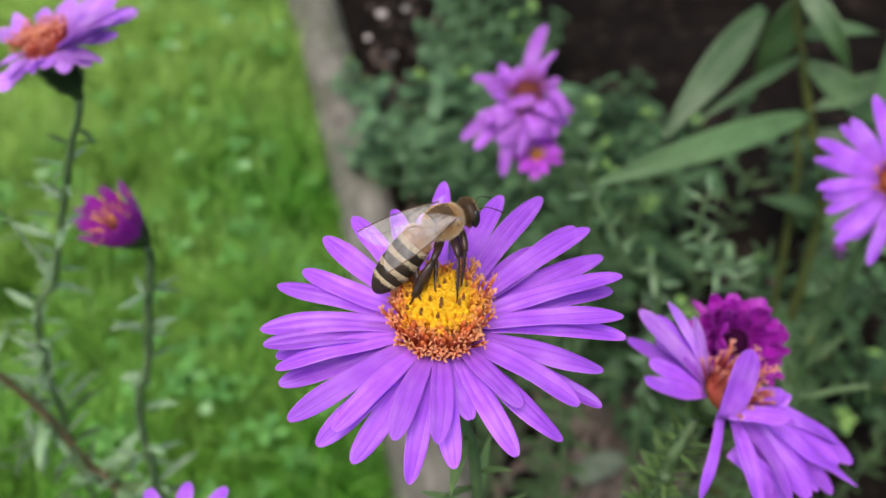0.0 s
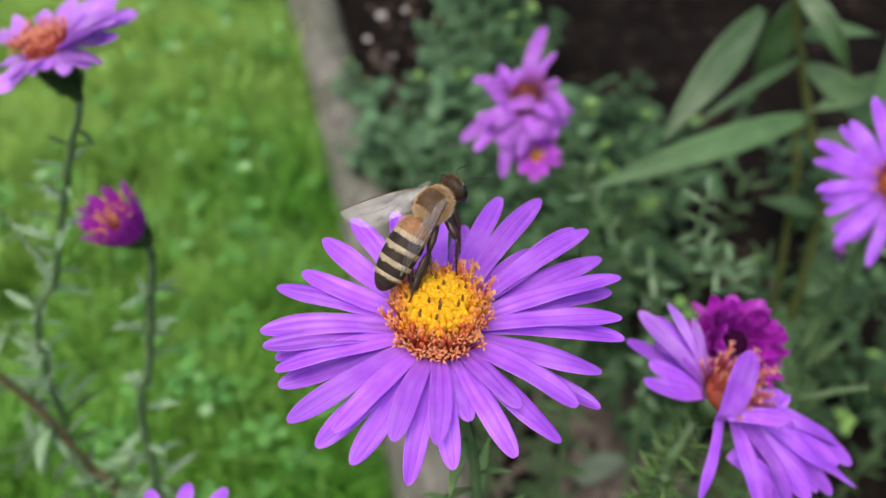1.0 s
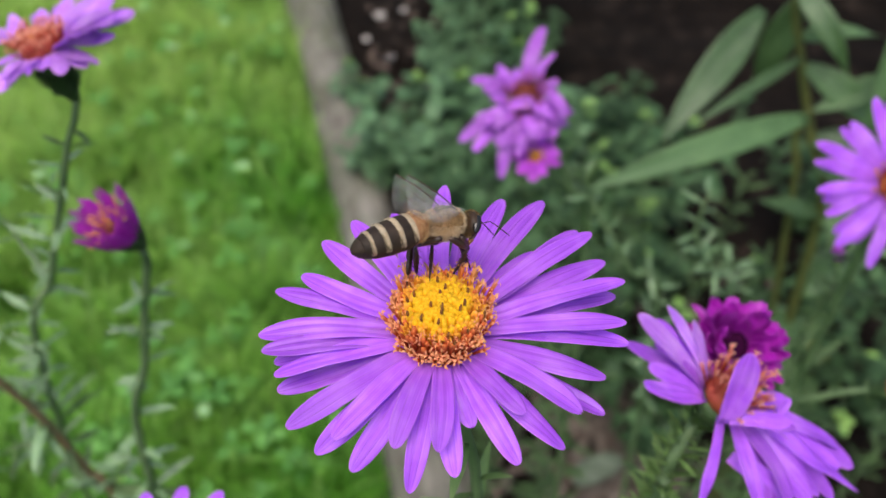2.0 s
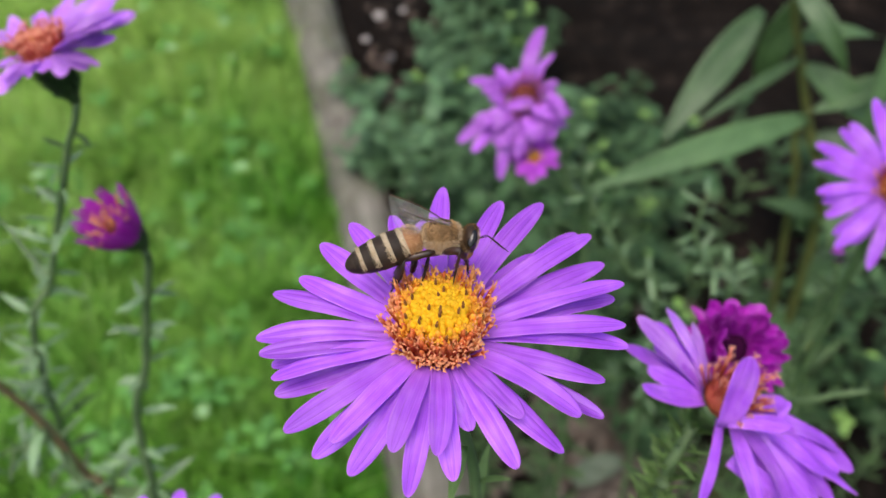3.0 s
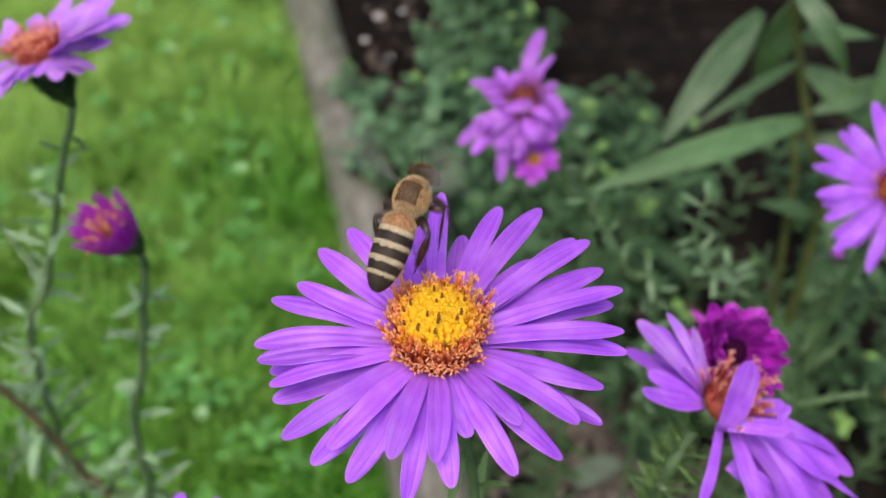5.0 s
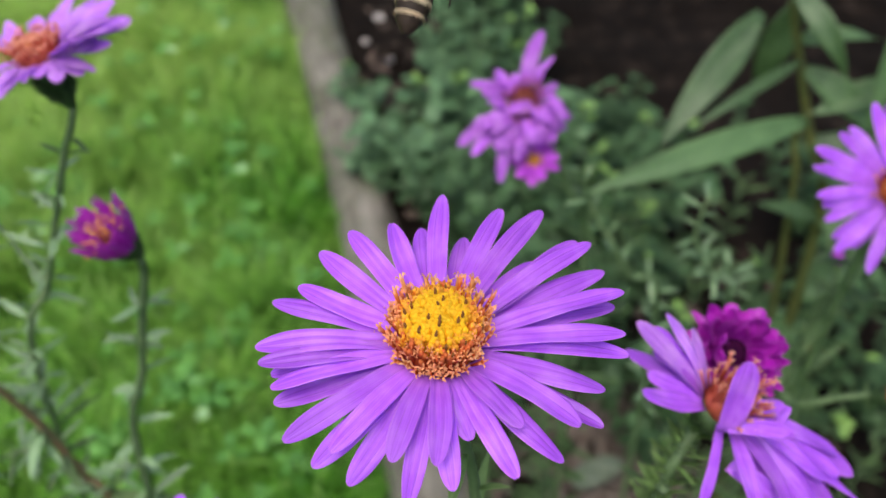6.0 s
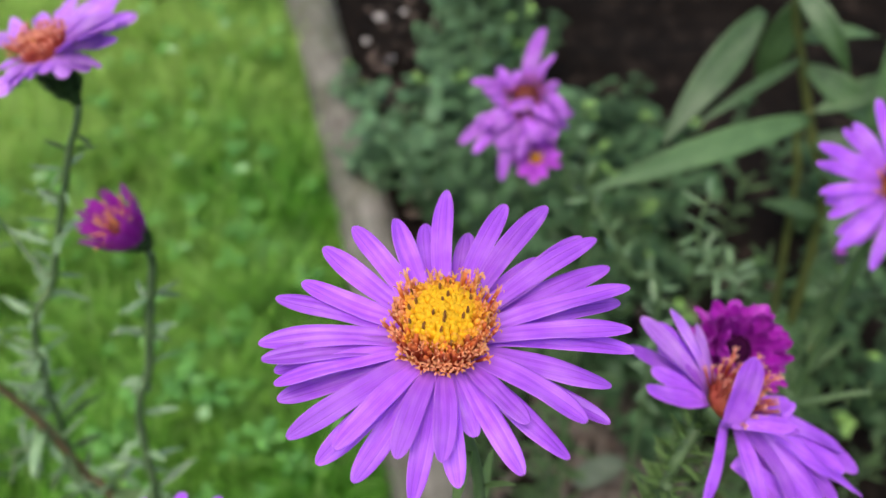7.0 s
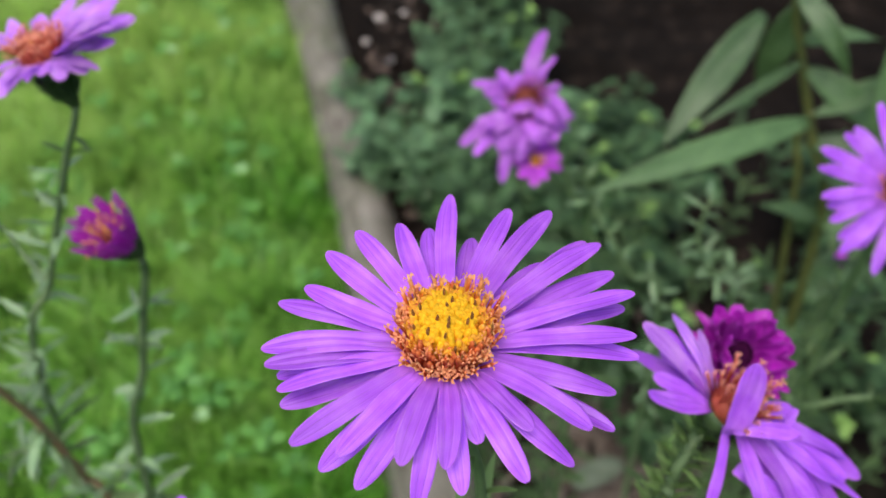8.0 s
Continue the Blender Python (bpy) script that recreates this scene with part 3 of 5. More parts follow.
            m = aim(out * rr * U + Vector((0, 0, zz * U)), out * (rr + 0.7 * spread) * U + Vector((0, 0, (zz + 1.6) * U)), out)
            s = len(v)
            v.extend(m @ p for p in lv)
            f.extend(tuple(s + i for i in fc) for fc in lf)
            uv.extend(lu)
    return mesh_of(name, v, f, uv, material=BRACT)


def disc_base(radius, height, material):
    v, f = [], []
    add_tube(v, f, [(0, 0, -0.3 * U), (0, 0, height * 0.4 * U), (0, 0, height * 0.75 * U), (0, 0, height * 0.95 * U), (0, 0, height * U)], [radius * U, radius * 0.93 * U, radius * 0.75 * U, radius * 0.45 * U, 0.05 * U], 20)
    return mesh_of("disc_base", v, f, material=material)


def disc(head, rng, count, radius, inner, inner_mesh, outer_mesh, splay=38, z0=0.0, anthers=0.35, tall=1.0):
    part("disc_base", disc_base(radius * 0.76, min(3.5, 3.5 * tall * (0.6 if tall > 1.1 else 1.0)), DISC_RUST if outer_mesh in (OPEN_RED, OPEN_CORAL) else DISC_RUST_DARK if outer_mesh in (OPEN_RUST, OPEN_PEACH) else DISC_BASE), None, head, m=pose(0, 0, z0 * U))
    for i in range(count):
        q = math.sqrt((i + 0.5) / count)
        a = i * 2.39996 + rng.uniform(-0.15, 0.15)
        r = radius * q
        young = q < inner + rng.uniform(-0.07, 0.07)
        out = Vector((math.cos(a), math.sin(a), 0))
        if q > 0.84 and rng.random() < 0.25:
            continue
        lean = radians(splay * q * q + rng.uniform(-7, 7))
        d = (Vector((0, 0, 1)) * math.cos(lean) + out * math.sin(lean)).normalized()
        k = (rng.uniform(0.9, 1.04) if young else rng.uniform(0.8, 1.3)) * tall
        m = Matrix.Translation((out * r * 0.78 + Vector((0, 0, z0 + (0.9 * (1 - q * q) if young else 0.35)))) * U) @ d.to_track_quat("Z", "Y").to_matrix().to_4x4() @ pose(0, 0, 0, 0, 0, rng.uniform(0, 72)) @ Matrix.Diagonal((1, 1, k, 1))
        part("disc_floret", (inner_mesh if rng.random() < 0.93 or inner_mesh in (OPEN_RUST, OPEN_PEACH, OPEN_CORAL) else BUD_ORANGE) if young else (outer_mesh if rng.random() < 0.8 or q > 0.9 or outer_mesh in (OPEN_RED, OPEN_RUST, OPEN_PEACH) else BUD_ORANGE), None, head, m=m)
        if rng.random() < anthers * (1 if not young else 0.5) and q > 0.3:
            part("anther", ANTHER_MESH, None, head, m=m)


def main_disc(head, rng):
    """The domed centre of the near flower: a soft yellow crown of closed florets, orange flanks, a rim of slim open tubes."""
    v, f = [], []
    add_tube(v, f, [(0, 0, z * U) for z in (-0.3, 1.6, 2.9, 4.0, 4.9, 5.4, 5.5)], [r * U for r in (3.5, 3.55, 3.25, 2.7, 1.9, 0.9, 0.05)], 28)
    part("disc_base", mesh_of("disc_base", v, f, material=MAIN_DISC), None, head)
    count, radius = 600, 3.85
    for i in range(count):
        q = math.sqrt((i + 0.5) / count)
        a = i * 2.39996 + rng.uniform(-0.12, 0.12)
        out = Vector((math.cos(a), math.sin(a), 0))
        near = 0.5 - 0.5 * out.y
        top = 6.1 - 2.3 * q ** 2.4
        edge = q + rng.uniform(-0.05, 0.05)
        lean = radians(17 + 2 * near) * q * q + radians(rng.uniform(-4, 4))
        k, slim = rng.uniform(0.97, 1.03), 1.0
        if edge < 0.66:
            me = BUD_YELLOW
        elif edge < 0.8 - 0.04 * near:
            me = OPEN_AMBER if rng.random() < 0.35 else BUD_AMBER
            k, slim = rng.uniform(0.94, 1.04), 0.95
        elif edge < 0.9:
            me = OPEN_AMBER if rng.random() < 0.5 * (1 - near) else OPEN_ORANGE if rng.random() < 0.6 - 0.5 * near else OPEN_CORAL if rng.random() < 0.3 else BUD_CORAL
            k, slim = rng.uniform(0.9, 1.12), 0.8
        else:
            if rng.random() < 0.4 * (1 - near):
                continue
            me = OPEN_CORAL if rng.random() < 0.25 + 0.75 * near else OPEN_PEACH if rng.random() < 0.5 else OPEN_ORANGE
            k, slim = rng.uniform(1.0, 1.42) - 0.5 * near, 1.05
            lean += radians(rng.uniform(-4, 20) * (1 - 0.4 * near))
        d = (Vector((0, 0, 1)) * math.cos(lean) + out * math.sin(lean)).normalized()
        foot = out * radius * q * (0.96 - 0.1 * near) + Vector((0, 0, top - 3.75))
        turn = d.to_track_quat("Z", "Y").to_matrix().to_4x4() @ pose(0, 0, 0, rng.uniform(-5, 5), rng.uniform(-5, 5), rng.uniform(0, 90))
        m = Matrix.Translation(foot * U) @ turn @ Matrix.Diagonal((slim, slim, k, 1))
        part("disc_floret", me, None, head, m=m)
        if 0.15 < q < 0.95 and rng.random() < 0.055:
            part("anther", ANTHER_MESH, None, head, m=m)


def add_petal(head, base, tip, up, rng, width, material, bend=12, twist=0, cup=0.1, side=0.0, n=14, pleat=0.07):
    base, tip = Vector(base), Vector(tip)
    me = petal_mesh(rng, (tip - base).length, width, bend, twist, cup, material, n, side, pleat)
    return part("petal", me, None, head, m=aim(base * U, tip * U, up))


def local_stem(origin, pts):
    return smooth_line([vec(p) - origin for p in pts], 5)


# main aster: petals as (direction in degrees, reach in millimetres)
UPPER = ((2, 17.5), (17, 18.8), (37, 19.3), (40, 18.3), (56, 19.3), (68, 17.5), (89, 18.3), (109, 15.1), (125, 16.1), (139, 15.9), (156, 15.0),
         (165, 16.6), (183, 17.0), (189, 16.7), (199, 15.9), (218, 16.9), (231, 14.7), (252, 12.9), (269, 12.6), (309, 11.6), (324, 15.2), (340, 15.8))
LOWER = ((17, 18.2), (30, 19.5), (47, 14.7), (64, 13.8), (80, 14.5), (97, 15.7), (189, 15.9), (200, 16.0), (227, 16.0), (240, 15.4),
         (260, 15.5), (275, 13.9), (287, 9.6), (298, 14.4), (314, 15.6), (332, 16.7), (359, 18.0))
MAIN_BASE = Vector((0.012, 0.075, 0.015))
MAIN_POS = Vector((-0.00025, 0.05242, 0.55651))
MAIN_HEAD = Matrix.Translation(MAIN_POS - MAIN_BASE) @ pose(0, 0, 0, 6, 0, 0)


def main_aster():
    rng = random.Random(3)
    plant = thing("aster", Matrix.Translation(MAIN_BASE), "open violet aster with orange and yellow centre on a green stem", "flower", "asters in the bed")
    head = part("flower_head", involucre("flower_head", 3.7, 7.0), None, plant, "green bracts under the flower", MAIN_HEAD)
    for layer, z, table in ((1, 1.5, UPPER), (0, -0.8, LOWER)):
        for a, reach in table:
            c, s = math.cos(radians(a)), math.sin(radians(a))
            add_petal(head, (c * 3.2, s * 3.2, 0.3 + 0.5 * layer), (c * reach, s * reach, z), (0, 0, 1), rng,
                      rng.uniform(2.0, 2.42) - 0.05 * s, PETAL, rng.uniform(2, 24), rng.uniform(-22, 22), rng.uniform(-0.15, 0.3), rng.uniform(-0.3, 0.3), 18, rng.uniform(0.03, 0.13))
    main_disc(head, rng)
    pts = local_stem(MAIN_BASE, [(0.2, 52.2, 550), (3.3, 54, 534), (4.4, 55, 521), (5.3, 56.5, 505), (9, 64, 400), (12, 75, 200), (12, 75, 10)])
    part("stem", tube_mesh("stem", pts, 0.00048, 0.0014, 8, STEM), None, plant)
    dress(plant, pts, rng, 4, (4, 9), FRESH, (-0.1, 0.8), 0.025, 0.16)
    dress(plant, pts, rng, 26, (18, 30), NARROW, (-0.2, 0.5), 0.2, 0.85)
    return plant


MAIN = main_aster()
# ---- the honey bee ----
CHITIN = plain_material("dark_chitin", (0.012, 0.008, 0.006), (0.045, 0.028, 0.018), 600, 0.6, 0.25)
CHITIN_ORANGE = plain_material("orange_chitin", (0.2, 0.085, 0.035), (0.42, 0.21, 0.1), 500, 0.6, 0.3)
HAIR_BAND = plain_material("pale_hair_band", (0.42, 0.34, 0.22), (0.66, 0.57, 0.42), 1500, 0.85, 0.2, 0.6, 0.0002)
LEG_CHITIN = plain_material("leg_chitin", (0.012, 0.006, 0.004), (0.055, 0.024, 0.014), 900, 0.35, 0.5)
EYE = plain_material("eye_black", (0.006, 0.005, 0.005), (0.014, 0.011, 0.01), 2500, 0.18, 0.6)
FUR = stuff_material("tan_fur", [(0.0, (0.48, 0.29, 0.12)), (0.5, (0.66, 0.43, 0.2)), (1.0, (0.8, 0.58, 0.33))], 0.8, 0.2)
FUR_DARK = stuff_material("brown_fur", [(0.0, (0.05, 0.026, 0.01)), (0.7, (0.16, 0.09, 0.035)), (1.0, (0.42, 0.28, 0.13))], 0.8, 0.1)
FUR_GREY = stuff_material("pale_fur", [(0.0, (0.42, 0.29, 0.16)), (1.0, (0.8, 0.66, 0.46))], 0.8, 0.2)
SKIN = plain_material("thorax_skin", (0.045, 0.024, 0.01), (0.11, 0.06, 0.025), 700, 0.6, 0.25)
HEAD_SKIN = plain_material("head_skin", (0.02, 0.011, 0.006), (0.06, 0.032, 0.015), 700, 0.5, 0.3)


def wing_material():
    k = Nodes("wing_membrane")
    # near-white base colour stands in for light reflected off the clear wing
    k.b.inputs["Base Color"].default_value = (0.8, 0.75, 0.72, 1)
    k.b.inputs["Roughness"].default_value = 0.28
    k.b.inputs["Specular IOR Level"].default_value = 0.7
    tr = k.n("ShaderNodeBsdfTransparent")
    ms = k.n("ShaderNodeMixShader")
    fac = k.ramp(k.noise(k.coords("Object", (1, 3, 1)), 500, 3), [(0.3, (0.1, 0.1, 0.1)), (0.75, (0.3, 0.3, 0.3))])
    k.link(fac, ms.inputs[0])
    k.link(tr.outputs[0], ms.inputs[1])
    k.link(k.b.outputs[0], ms.inputs[2])
    k.link(ms.outputs[0], k.out.inputs["Surface"])
    return k.m


WING = wing_material()
VEIN = plain_material("wing_vein", (0.06, 0.03, 0.015), (0.14, 0.08, 0.045), 500, 0.5)


def loft(name, rings, n=20, material=None, power=2.0):
    """A closed body along x: rings of (x, half width, half height, z of the middle)."""
    v, f = [], []
    for x, w, h, z in rings:
        for k in range(n):
            a = 2 * math.pi * k / n
            c, s = math.cos(a), math.sin(a)
            v.append(Vector((x, w * c, z + h * s)) * U)
    for i in range(len(rings) - 1):
        for k in range(n):
            p, q = i * n + k, i * n + (k + 1) % n
            f.append((p, p + n, q + n, q))
    f.append(tuple(range(n)))
    f.append(tuple((len(rings) - 1) * n + k for k in reversed(range(n))))
    return mesh_of(name, v, f, material=material)


def fur(name, centre, radii, count, length, rng, material, keep=None, back=0.35, width=0.035):
    """Thin hairs that stand on an egg-shaped body."""
    v, f = [], []
    for _ in range(count):
        d = Vector((rng.gauss(0, 1), rng.gauss(0, 1), rng.gauss(0, 1))).normalized()
        if keep and not keep(d):
            continue
        p = Vector((d.x * radii[0], d.y * radii[1], d.z * radii[2]))
        nrm = Vector((d.x / radii[0], d.y / radii[1], d.z / radii[2])).normalized()
        g = (nrm + Vector((-back, 0, 0)) + Vector((rng.gauss(0, 0.25), rng.gauss(0, 0.25), rng.gauss(0, 0.25)))).normalized()
        s = g.cross(Vector((rng.gauss(0, 1), rng.gauss(0, 1), rng.gauss(0, 1)))).normalized() * width
        q = p + Vector(centre)
        ln = length * rng.uniform(0.6, 1.25)
        i = len(v)
        v.extend(x * U for x in (q + s, q - s, q + g * ln * 0.6 - s * 0.7, q + g * ln * 0.6 + s * 0.7, q + g * ln + Vector((0, 0, -0.06))))
        f.extend(((i, i + 1, i + 2, i + 3), (i + 3, i + 2, i + 4)))
    return mesh_of(name, v, f, smooth=False, material=material)


def wing_meshes(length, width, sign):
    """A wing along x whose hind edge lies to sign * -y, and its veins."""
    v, f, uv = [], [], []
    n, m = 14, 6
    fore = lambda s: 0.10 * width * math.sin(math.pi * s) + 0.02 * width
    hind = lambda s: width * (0.08 + 0.92 * math.sin(math.pi * min(1, 0.02 + s * 0.8)) ** 1.35) * math.sqrt(max(0.01, 1 - max(0, (s - 0.72) / 0.285) ** 2))
    point = lambda s, q: Vector((s * length, sign * -1 * (-fore(s) + (fore(s) + hind(s)) * q), 0.05 * length * math.sin(math.pi * s) * (0.5 - q) + 0.012 * length * math.sin(q * 19)))
    for i in range(n + 1):
        for j in range(m):
            v.append(point(i / n, j / (m - 1)) * U)
            uv.append((i / n, j / (m - 1)))
    for i in range(n):
        for j in range(m - 1):
            a = i * m + j
            f.append((a, a + m, a + m + 1, a + 1))
    skin = mesh_of("wing", v, f, uv, material=WING)
    v2, f2 = [], []
    runs = [[(t / 8, 0.0) for t in range(9)], [(t / 8 * 0.86, 0.22 * min(1, t / 3)) for t in range(9)], [(t / 8 * 0.8, 0.48 * min(1, t / 4)) for t in range(9)],
            [(t / 8 * 0.6, 0.8 * min(1, t / 6)) for t in range(9)], [(0.42, 0.22), (0.46, 0.5)], [(0.62, 0.22), (0.58, 0.48)], [(0.5, 0.49), (0.55, 0.75)], [(0.74, 0.0), (0.7, 0.22)]]
    for q, run in enumerate(runs):
        add_tube(v2, f2, [point(*p) * U for p in run], (0.055 if q == 0 else 0.02) * U, 4)
    return skin, mesh_of("vein", v2, f2, material=VEIN)


LEG_LEN = {"front": (2.1, 3.4), "middle": (2.4, 4.2), "hind": (2.7, 5.2)}


def leg_meshes(kind):
    a, b = LEG_LEN[kind]
    v, f = [], []
    add_tube(v, f, [(-0.2 * U, 0, 0), (0.4 * U, 0, 0), (a * 0.6 * U, 0, 0.05 * U), (a * U, 0, 0)], [0.24 * U, 0.34 * U, 0.38 * U, 0.24 * U], 8)
    upper = mesh_of("leg", v, f, material=LEG_CHITIN)
    v, f = [], []
    wide = 0.6 if kind == "hind" else 0.27
    add_tube(v, f, [(0, 0, 0), (b * 0.2 * U, 0, 0), (b * 0.42 * U, 0, 0), (b * 0.5 * U, 0, 0), (b * 0.53 * U, 0, 0), (b * 0.72 * U, 0, 0), (b * 0.76 * U, 0, 0), (b * 0.9 * U, 0, 0.05 * U), (b * U, 0, -0.1 * U)],
             [0.18 * U, wide * 0.8 * U, wide * U, wide * 0.6 * U, wide * 0.75 * U, wide * 0.6 * U, 0.12 * U, 0.1 * U, 0.07 * U], 8, flat=0.55)
    for q in range(40):
        x = b * (0.05 + 0.65 * q / 40)
        w = q * 2.4
        c, s = math.cos(w), math.sin(w)
        r = wide * 0.7
        add_tube(v, f, [Vector((x, c * r * 0.8, s * r * 0.6)) * U, Vector((x + 0.3, c * (r + 0.25), s * (r + 0.2))) * U], [0.025 * U, 0.008 * U], 3)
    return upper, mesh_of("shin", v, f, material=LEG_CHITIN)


def honey_bee():
    rng = random.Random(6)
    bee = thing("honey_bee", pose(0, 0.057, 0.566), "honey bee with furry tan thorax and striped abdomen", "bee")
    # thorax
    th = loft("thorax", [(-1.95, 0.5, 0.5, -0.1), (-1.7, 1.0, 0.92, 0.0), (-1.1, 1.4, 1.3, 0.05), (-0.2, 1.58, 1.5, 0.08), (0.7, 1.46, 1.4, 0.0), (1.35, 1.08, 1.02, -0.15), (1.75, 0.55, 0.55, -0.3)], material=SKIN)
    part("thorax", th, None, bee)
    part("thorax_fur", fur("thorax_fur", (-0.1, 0, 0.05), (1.76, 1.52, 1.42), 26000, 0.3, rng, FUR, lambda d: not (d.z > 0.45 and abs(d.x + 0.05) < 0.56 and abs(d.y) < 0.64 and rng.random() < 0.96), 0.85, 0.012), None, bee, "dense tan fur", kind="stuff")
    part("collar_fur", fur("collar_fur", (-0.1, 0, 0.0), (1.78, 1.54, 1.44), 8000, 0.42, rng, FUR_GREY, lambda d: d.z < -0.25 or abs(d.x) > 0.72, 0.3, 0.02), None, bee, "pale fur round the thorax", kind="stuff")
    # head
    hd = part("head", loft("head", [(-0.75, 0.5, 0.5, 0.1), (-0.6, 1.3, 1.0, 0.15), (-0.15, 1.75, 1.35, 0.05), (0.3, 1.6, 1.35, -0.1), (0.65, 1.05, 1.05, -0.35), (0.8, 0.5, 0.6, -0.5)], material=HEAD_SKIN), None, bee, m=pose(2.45 * U, 0, -0.3 * U, 0, 18, 0) @ Matrix.Diagonal((0.92, 0.92, 0.92, 1)))
    part("face_fur", fur("face_fur", (0, 0, 0), (0.85, 1.3, 1.3), 5200, 0.32, rng, FUR_DARK, lambda d: abs(d.y) < 0.75 and d.x - 0.3 * d.z < 0.35, 0.0, 0.016), None, hd, kind="stuff")
    part("face_fur", fur("face_fur", (0, 0, 0), (0.85, 1.3, 1.3), 2200, 0.28, rng, FUR_GREY, lambda d: abs(d.y) < 0.7 and d.x - 0.3 * d.z > 0.25, 0.0, 0.016), None, hd, "pale face hair", kind="stuff")
    for s in (1, -1):
        bm = bmesh.new()
        bmesh.ops.create_uvsphere(bm, u_segments=14, v_segments=10, radius=1)
        bmesh.ops.transform(bm, verts=bm.verts, matrix=Matrix.Diagonal((0.46 * U, 0.36 * U, 0.98 * U, 1)))
        for fc in bm.faces:
            fc.smooth = True
        part("eye", bm, EYE, hd, "glossy black eye", pose(0.12 * U, s * 1.45 * U, 0.0, s * 10, 0, 0))
        v, f = [], []
        add_tube(v, f, [Vector(p) * U for p in ((0.7, s * 0.3, 0.1), (1.25, s * 0.65, 0.5), (1.7, s * 0.95, 0.75), (2.5, s * 1.25, 0.45), (3.3, s * 1.5, 0.1), (3.9, s * 1.6, -0.15))], [0.06 * U, 0.045 * U, 0.045 * U, 0.055 * U, 0.055 * U, 0.035 * U], 6)
        part("antenna", mesh_of("antenna", v, f, material=CHITIN), None, hd)
    v, f = [], []
    add_tube(v, f, [Vector(p) * U for p in ((0.45, 0, -1.0), (0.55, 0, -1.5), (0.4, 0, -2.1))], [0.38 * U, 0.28 * U, 0.1 * U], 7)
    part("mouth", mesh_of("mouth", v, f, material=CHITIN_ORANGE), None, hd)
    # abdomen: overlapping rings with pale hair bands, built backwards from the waist
    ab = part("abdomen", loft("abdomen", [(0.1, 0.35, 0.35, 0), (-0.3, 0.5, 0.5, 0), (-1.0, 1.1, 1.0, -0.1), (-3, 1.45, 1.35, -0.1), (-5.4, 0.95, 0.9, -0.1), (-7.2, 0.1, 0.1, -0.1)], material=CHITIN_ORANGE), None, bee, m=pose(-2.0 * U, 0, 0))
    width = lambda x: 1.7 * math.sqrt(max(0.0, 1 - abs((x - 2.75) / (2.9 if x < 2.75 else 4.75)) ** 2.2))
    cuts = (0.12, 1.5, 2.9, 4.3, 5.65, 6.55, 7.45)
    for i in range(6):
        x0, x1 = cuts[i], cuts[i + 1]
        rings = []
        for t in (0, 0.15, 0.4, 0.7, 0.95, 1.0):
            x = x0 + (x1 - x0) * t
            k = 1.0 + 0.035 * t
            wd = max(0.14, width(min(x, 7.43))) * k
            rings.append((-x, wd, wd * 0.93, -0.1))
        part("abdomen_ring", loft("abdomen_ring", rings, 26, CHITIN_ORANGE if i == 0 else CHITIN), None, ab, "orange front ring" if i == 0 else "")
        if 1 <= i <= 4:
            v, f = [], []
            steps = 40
            for q in range(steps + 1):
                a = radians(-42 + 264 * q / steps)
                thin = 0.42 * max(0.15, 1 - abs(q / steps * 2 - 1) ** 3) * (0.9 + 0.35 * noise.noise((q * 0.3, i * 3.0, 0)))
                for t, lift in ((0.0, 1.0), (0.06, 1.035), (0.5, 1.05), (0.94, 1.04), (1.0, 1.01)):
                    x = x0 + (x1 - x0) * t * thin
                    wd = width(x) * lift
                    v.append(Vector((-x, wd * math.cos(a), wd * 0.93 * math.sin(a) - 0.1)) * U)
            for q in range(steps):
                for t in range(4):
                    p = q * 5 + t
                    f.append((p, p + 5, p + 6, p + 1))
            part("hair_band", mesh_of("hair_band", v, f, material=HAIR_BAND), None, ab, "pale band of short hair")
            v, f = [], []
            for _ in range(700):
                a = radians(rng.uniform(-42, 222))
                x = x0 + (x1 - x0) * rng.uniform(-0.02, 0.32)
                wd = width(x) * 1.05
                p = Vector((-x, wd * math.cos(a), wd * 0.93 * math.sin(a) - 0.1))
                g = Vector((-0.9, math.cos(a) * 0.45, math.sin(a) * 0.45)).normalized()
                s = Vector((0, -math.sin(a), math.cos(a))) * 0.013
                q = len(v)
                v.extend(y * U for y in (p + s, p - s, p + g * rng.uniform(0.15, 0.36)))
                f.append((q, q + 1, q + 2))
            part("band_hair", mesh_of("band_hair", v, f, smooth=False, material=FUR_GREY), None, ab, kind="stuff")
    part("abdomen_fur", fur("abdomen_fur", (-1.0, 0, 0), (1.1, 1.5, 1.4), 2200, 0.3, rng, FUR, lambda d: d.x > -0.35, 0.9, 0.014), None, ab, kind="stuff")
    # wings
    wings = {}
    for side, s in (("left", 1), ("right", -1)):
        skin, veins = wing_meshes(8.2, 2.5, -s)
        fw = part("forewing", skin, None, bee, "clear brownish wing", pose(0.5 * U, s * 1.5 * U, 1.0 * U))
        fw.visible_shadow = False
        part("vein", veins, None, fw)
        skin, veins = wing_meshes(5.8, 1.6, -s)
        hw = part("hindwing", skin, None, fw, "clear brownish wing", pose(-0.7 * U, s * -0.5 * U, -0.2 * U, 0, 0, s * 16))
        wings[side] = fw
    # legs
    legs = []
    for kind, x in (("front", 1.2), ("middle", 0.1), ("hind", -1.0)):
        for s in (1, -1):
            upper, lower = leg_meshes(kind)
            hip = Vector((x, s * 0.8, -1.45)) * U
            lg = part("leg", upper, None, bee, m=Matrix.Translation(hip))
            sh = part("shin", lower, None, lg, m=pose(LEG_LEN[kind][0] * U, 0, 0))
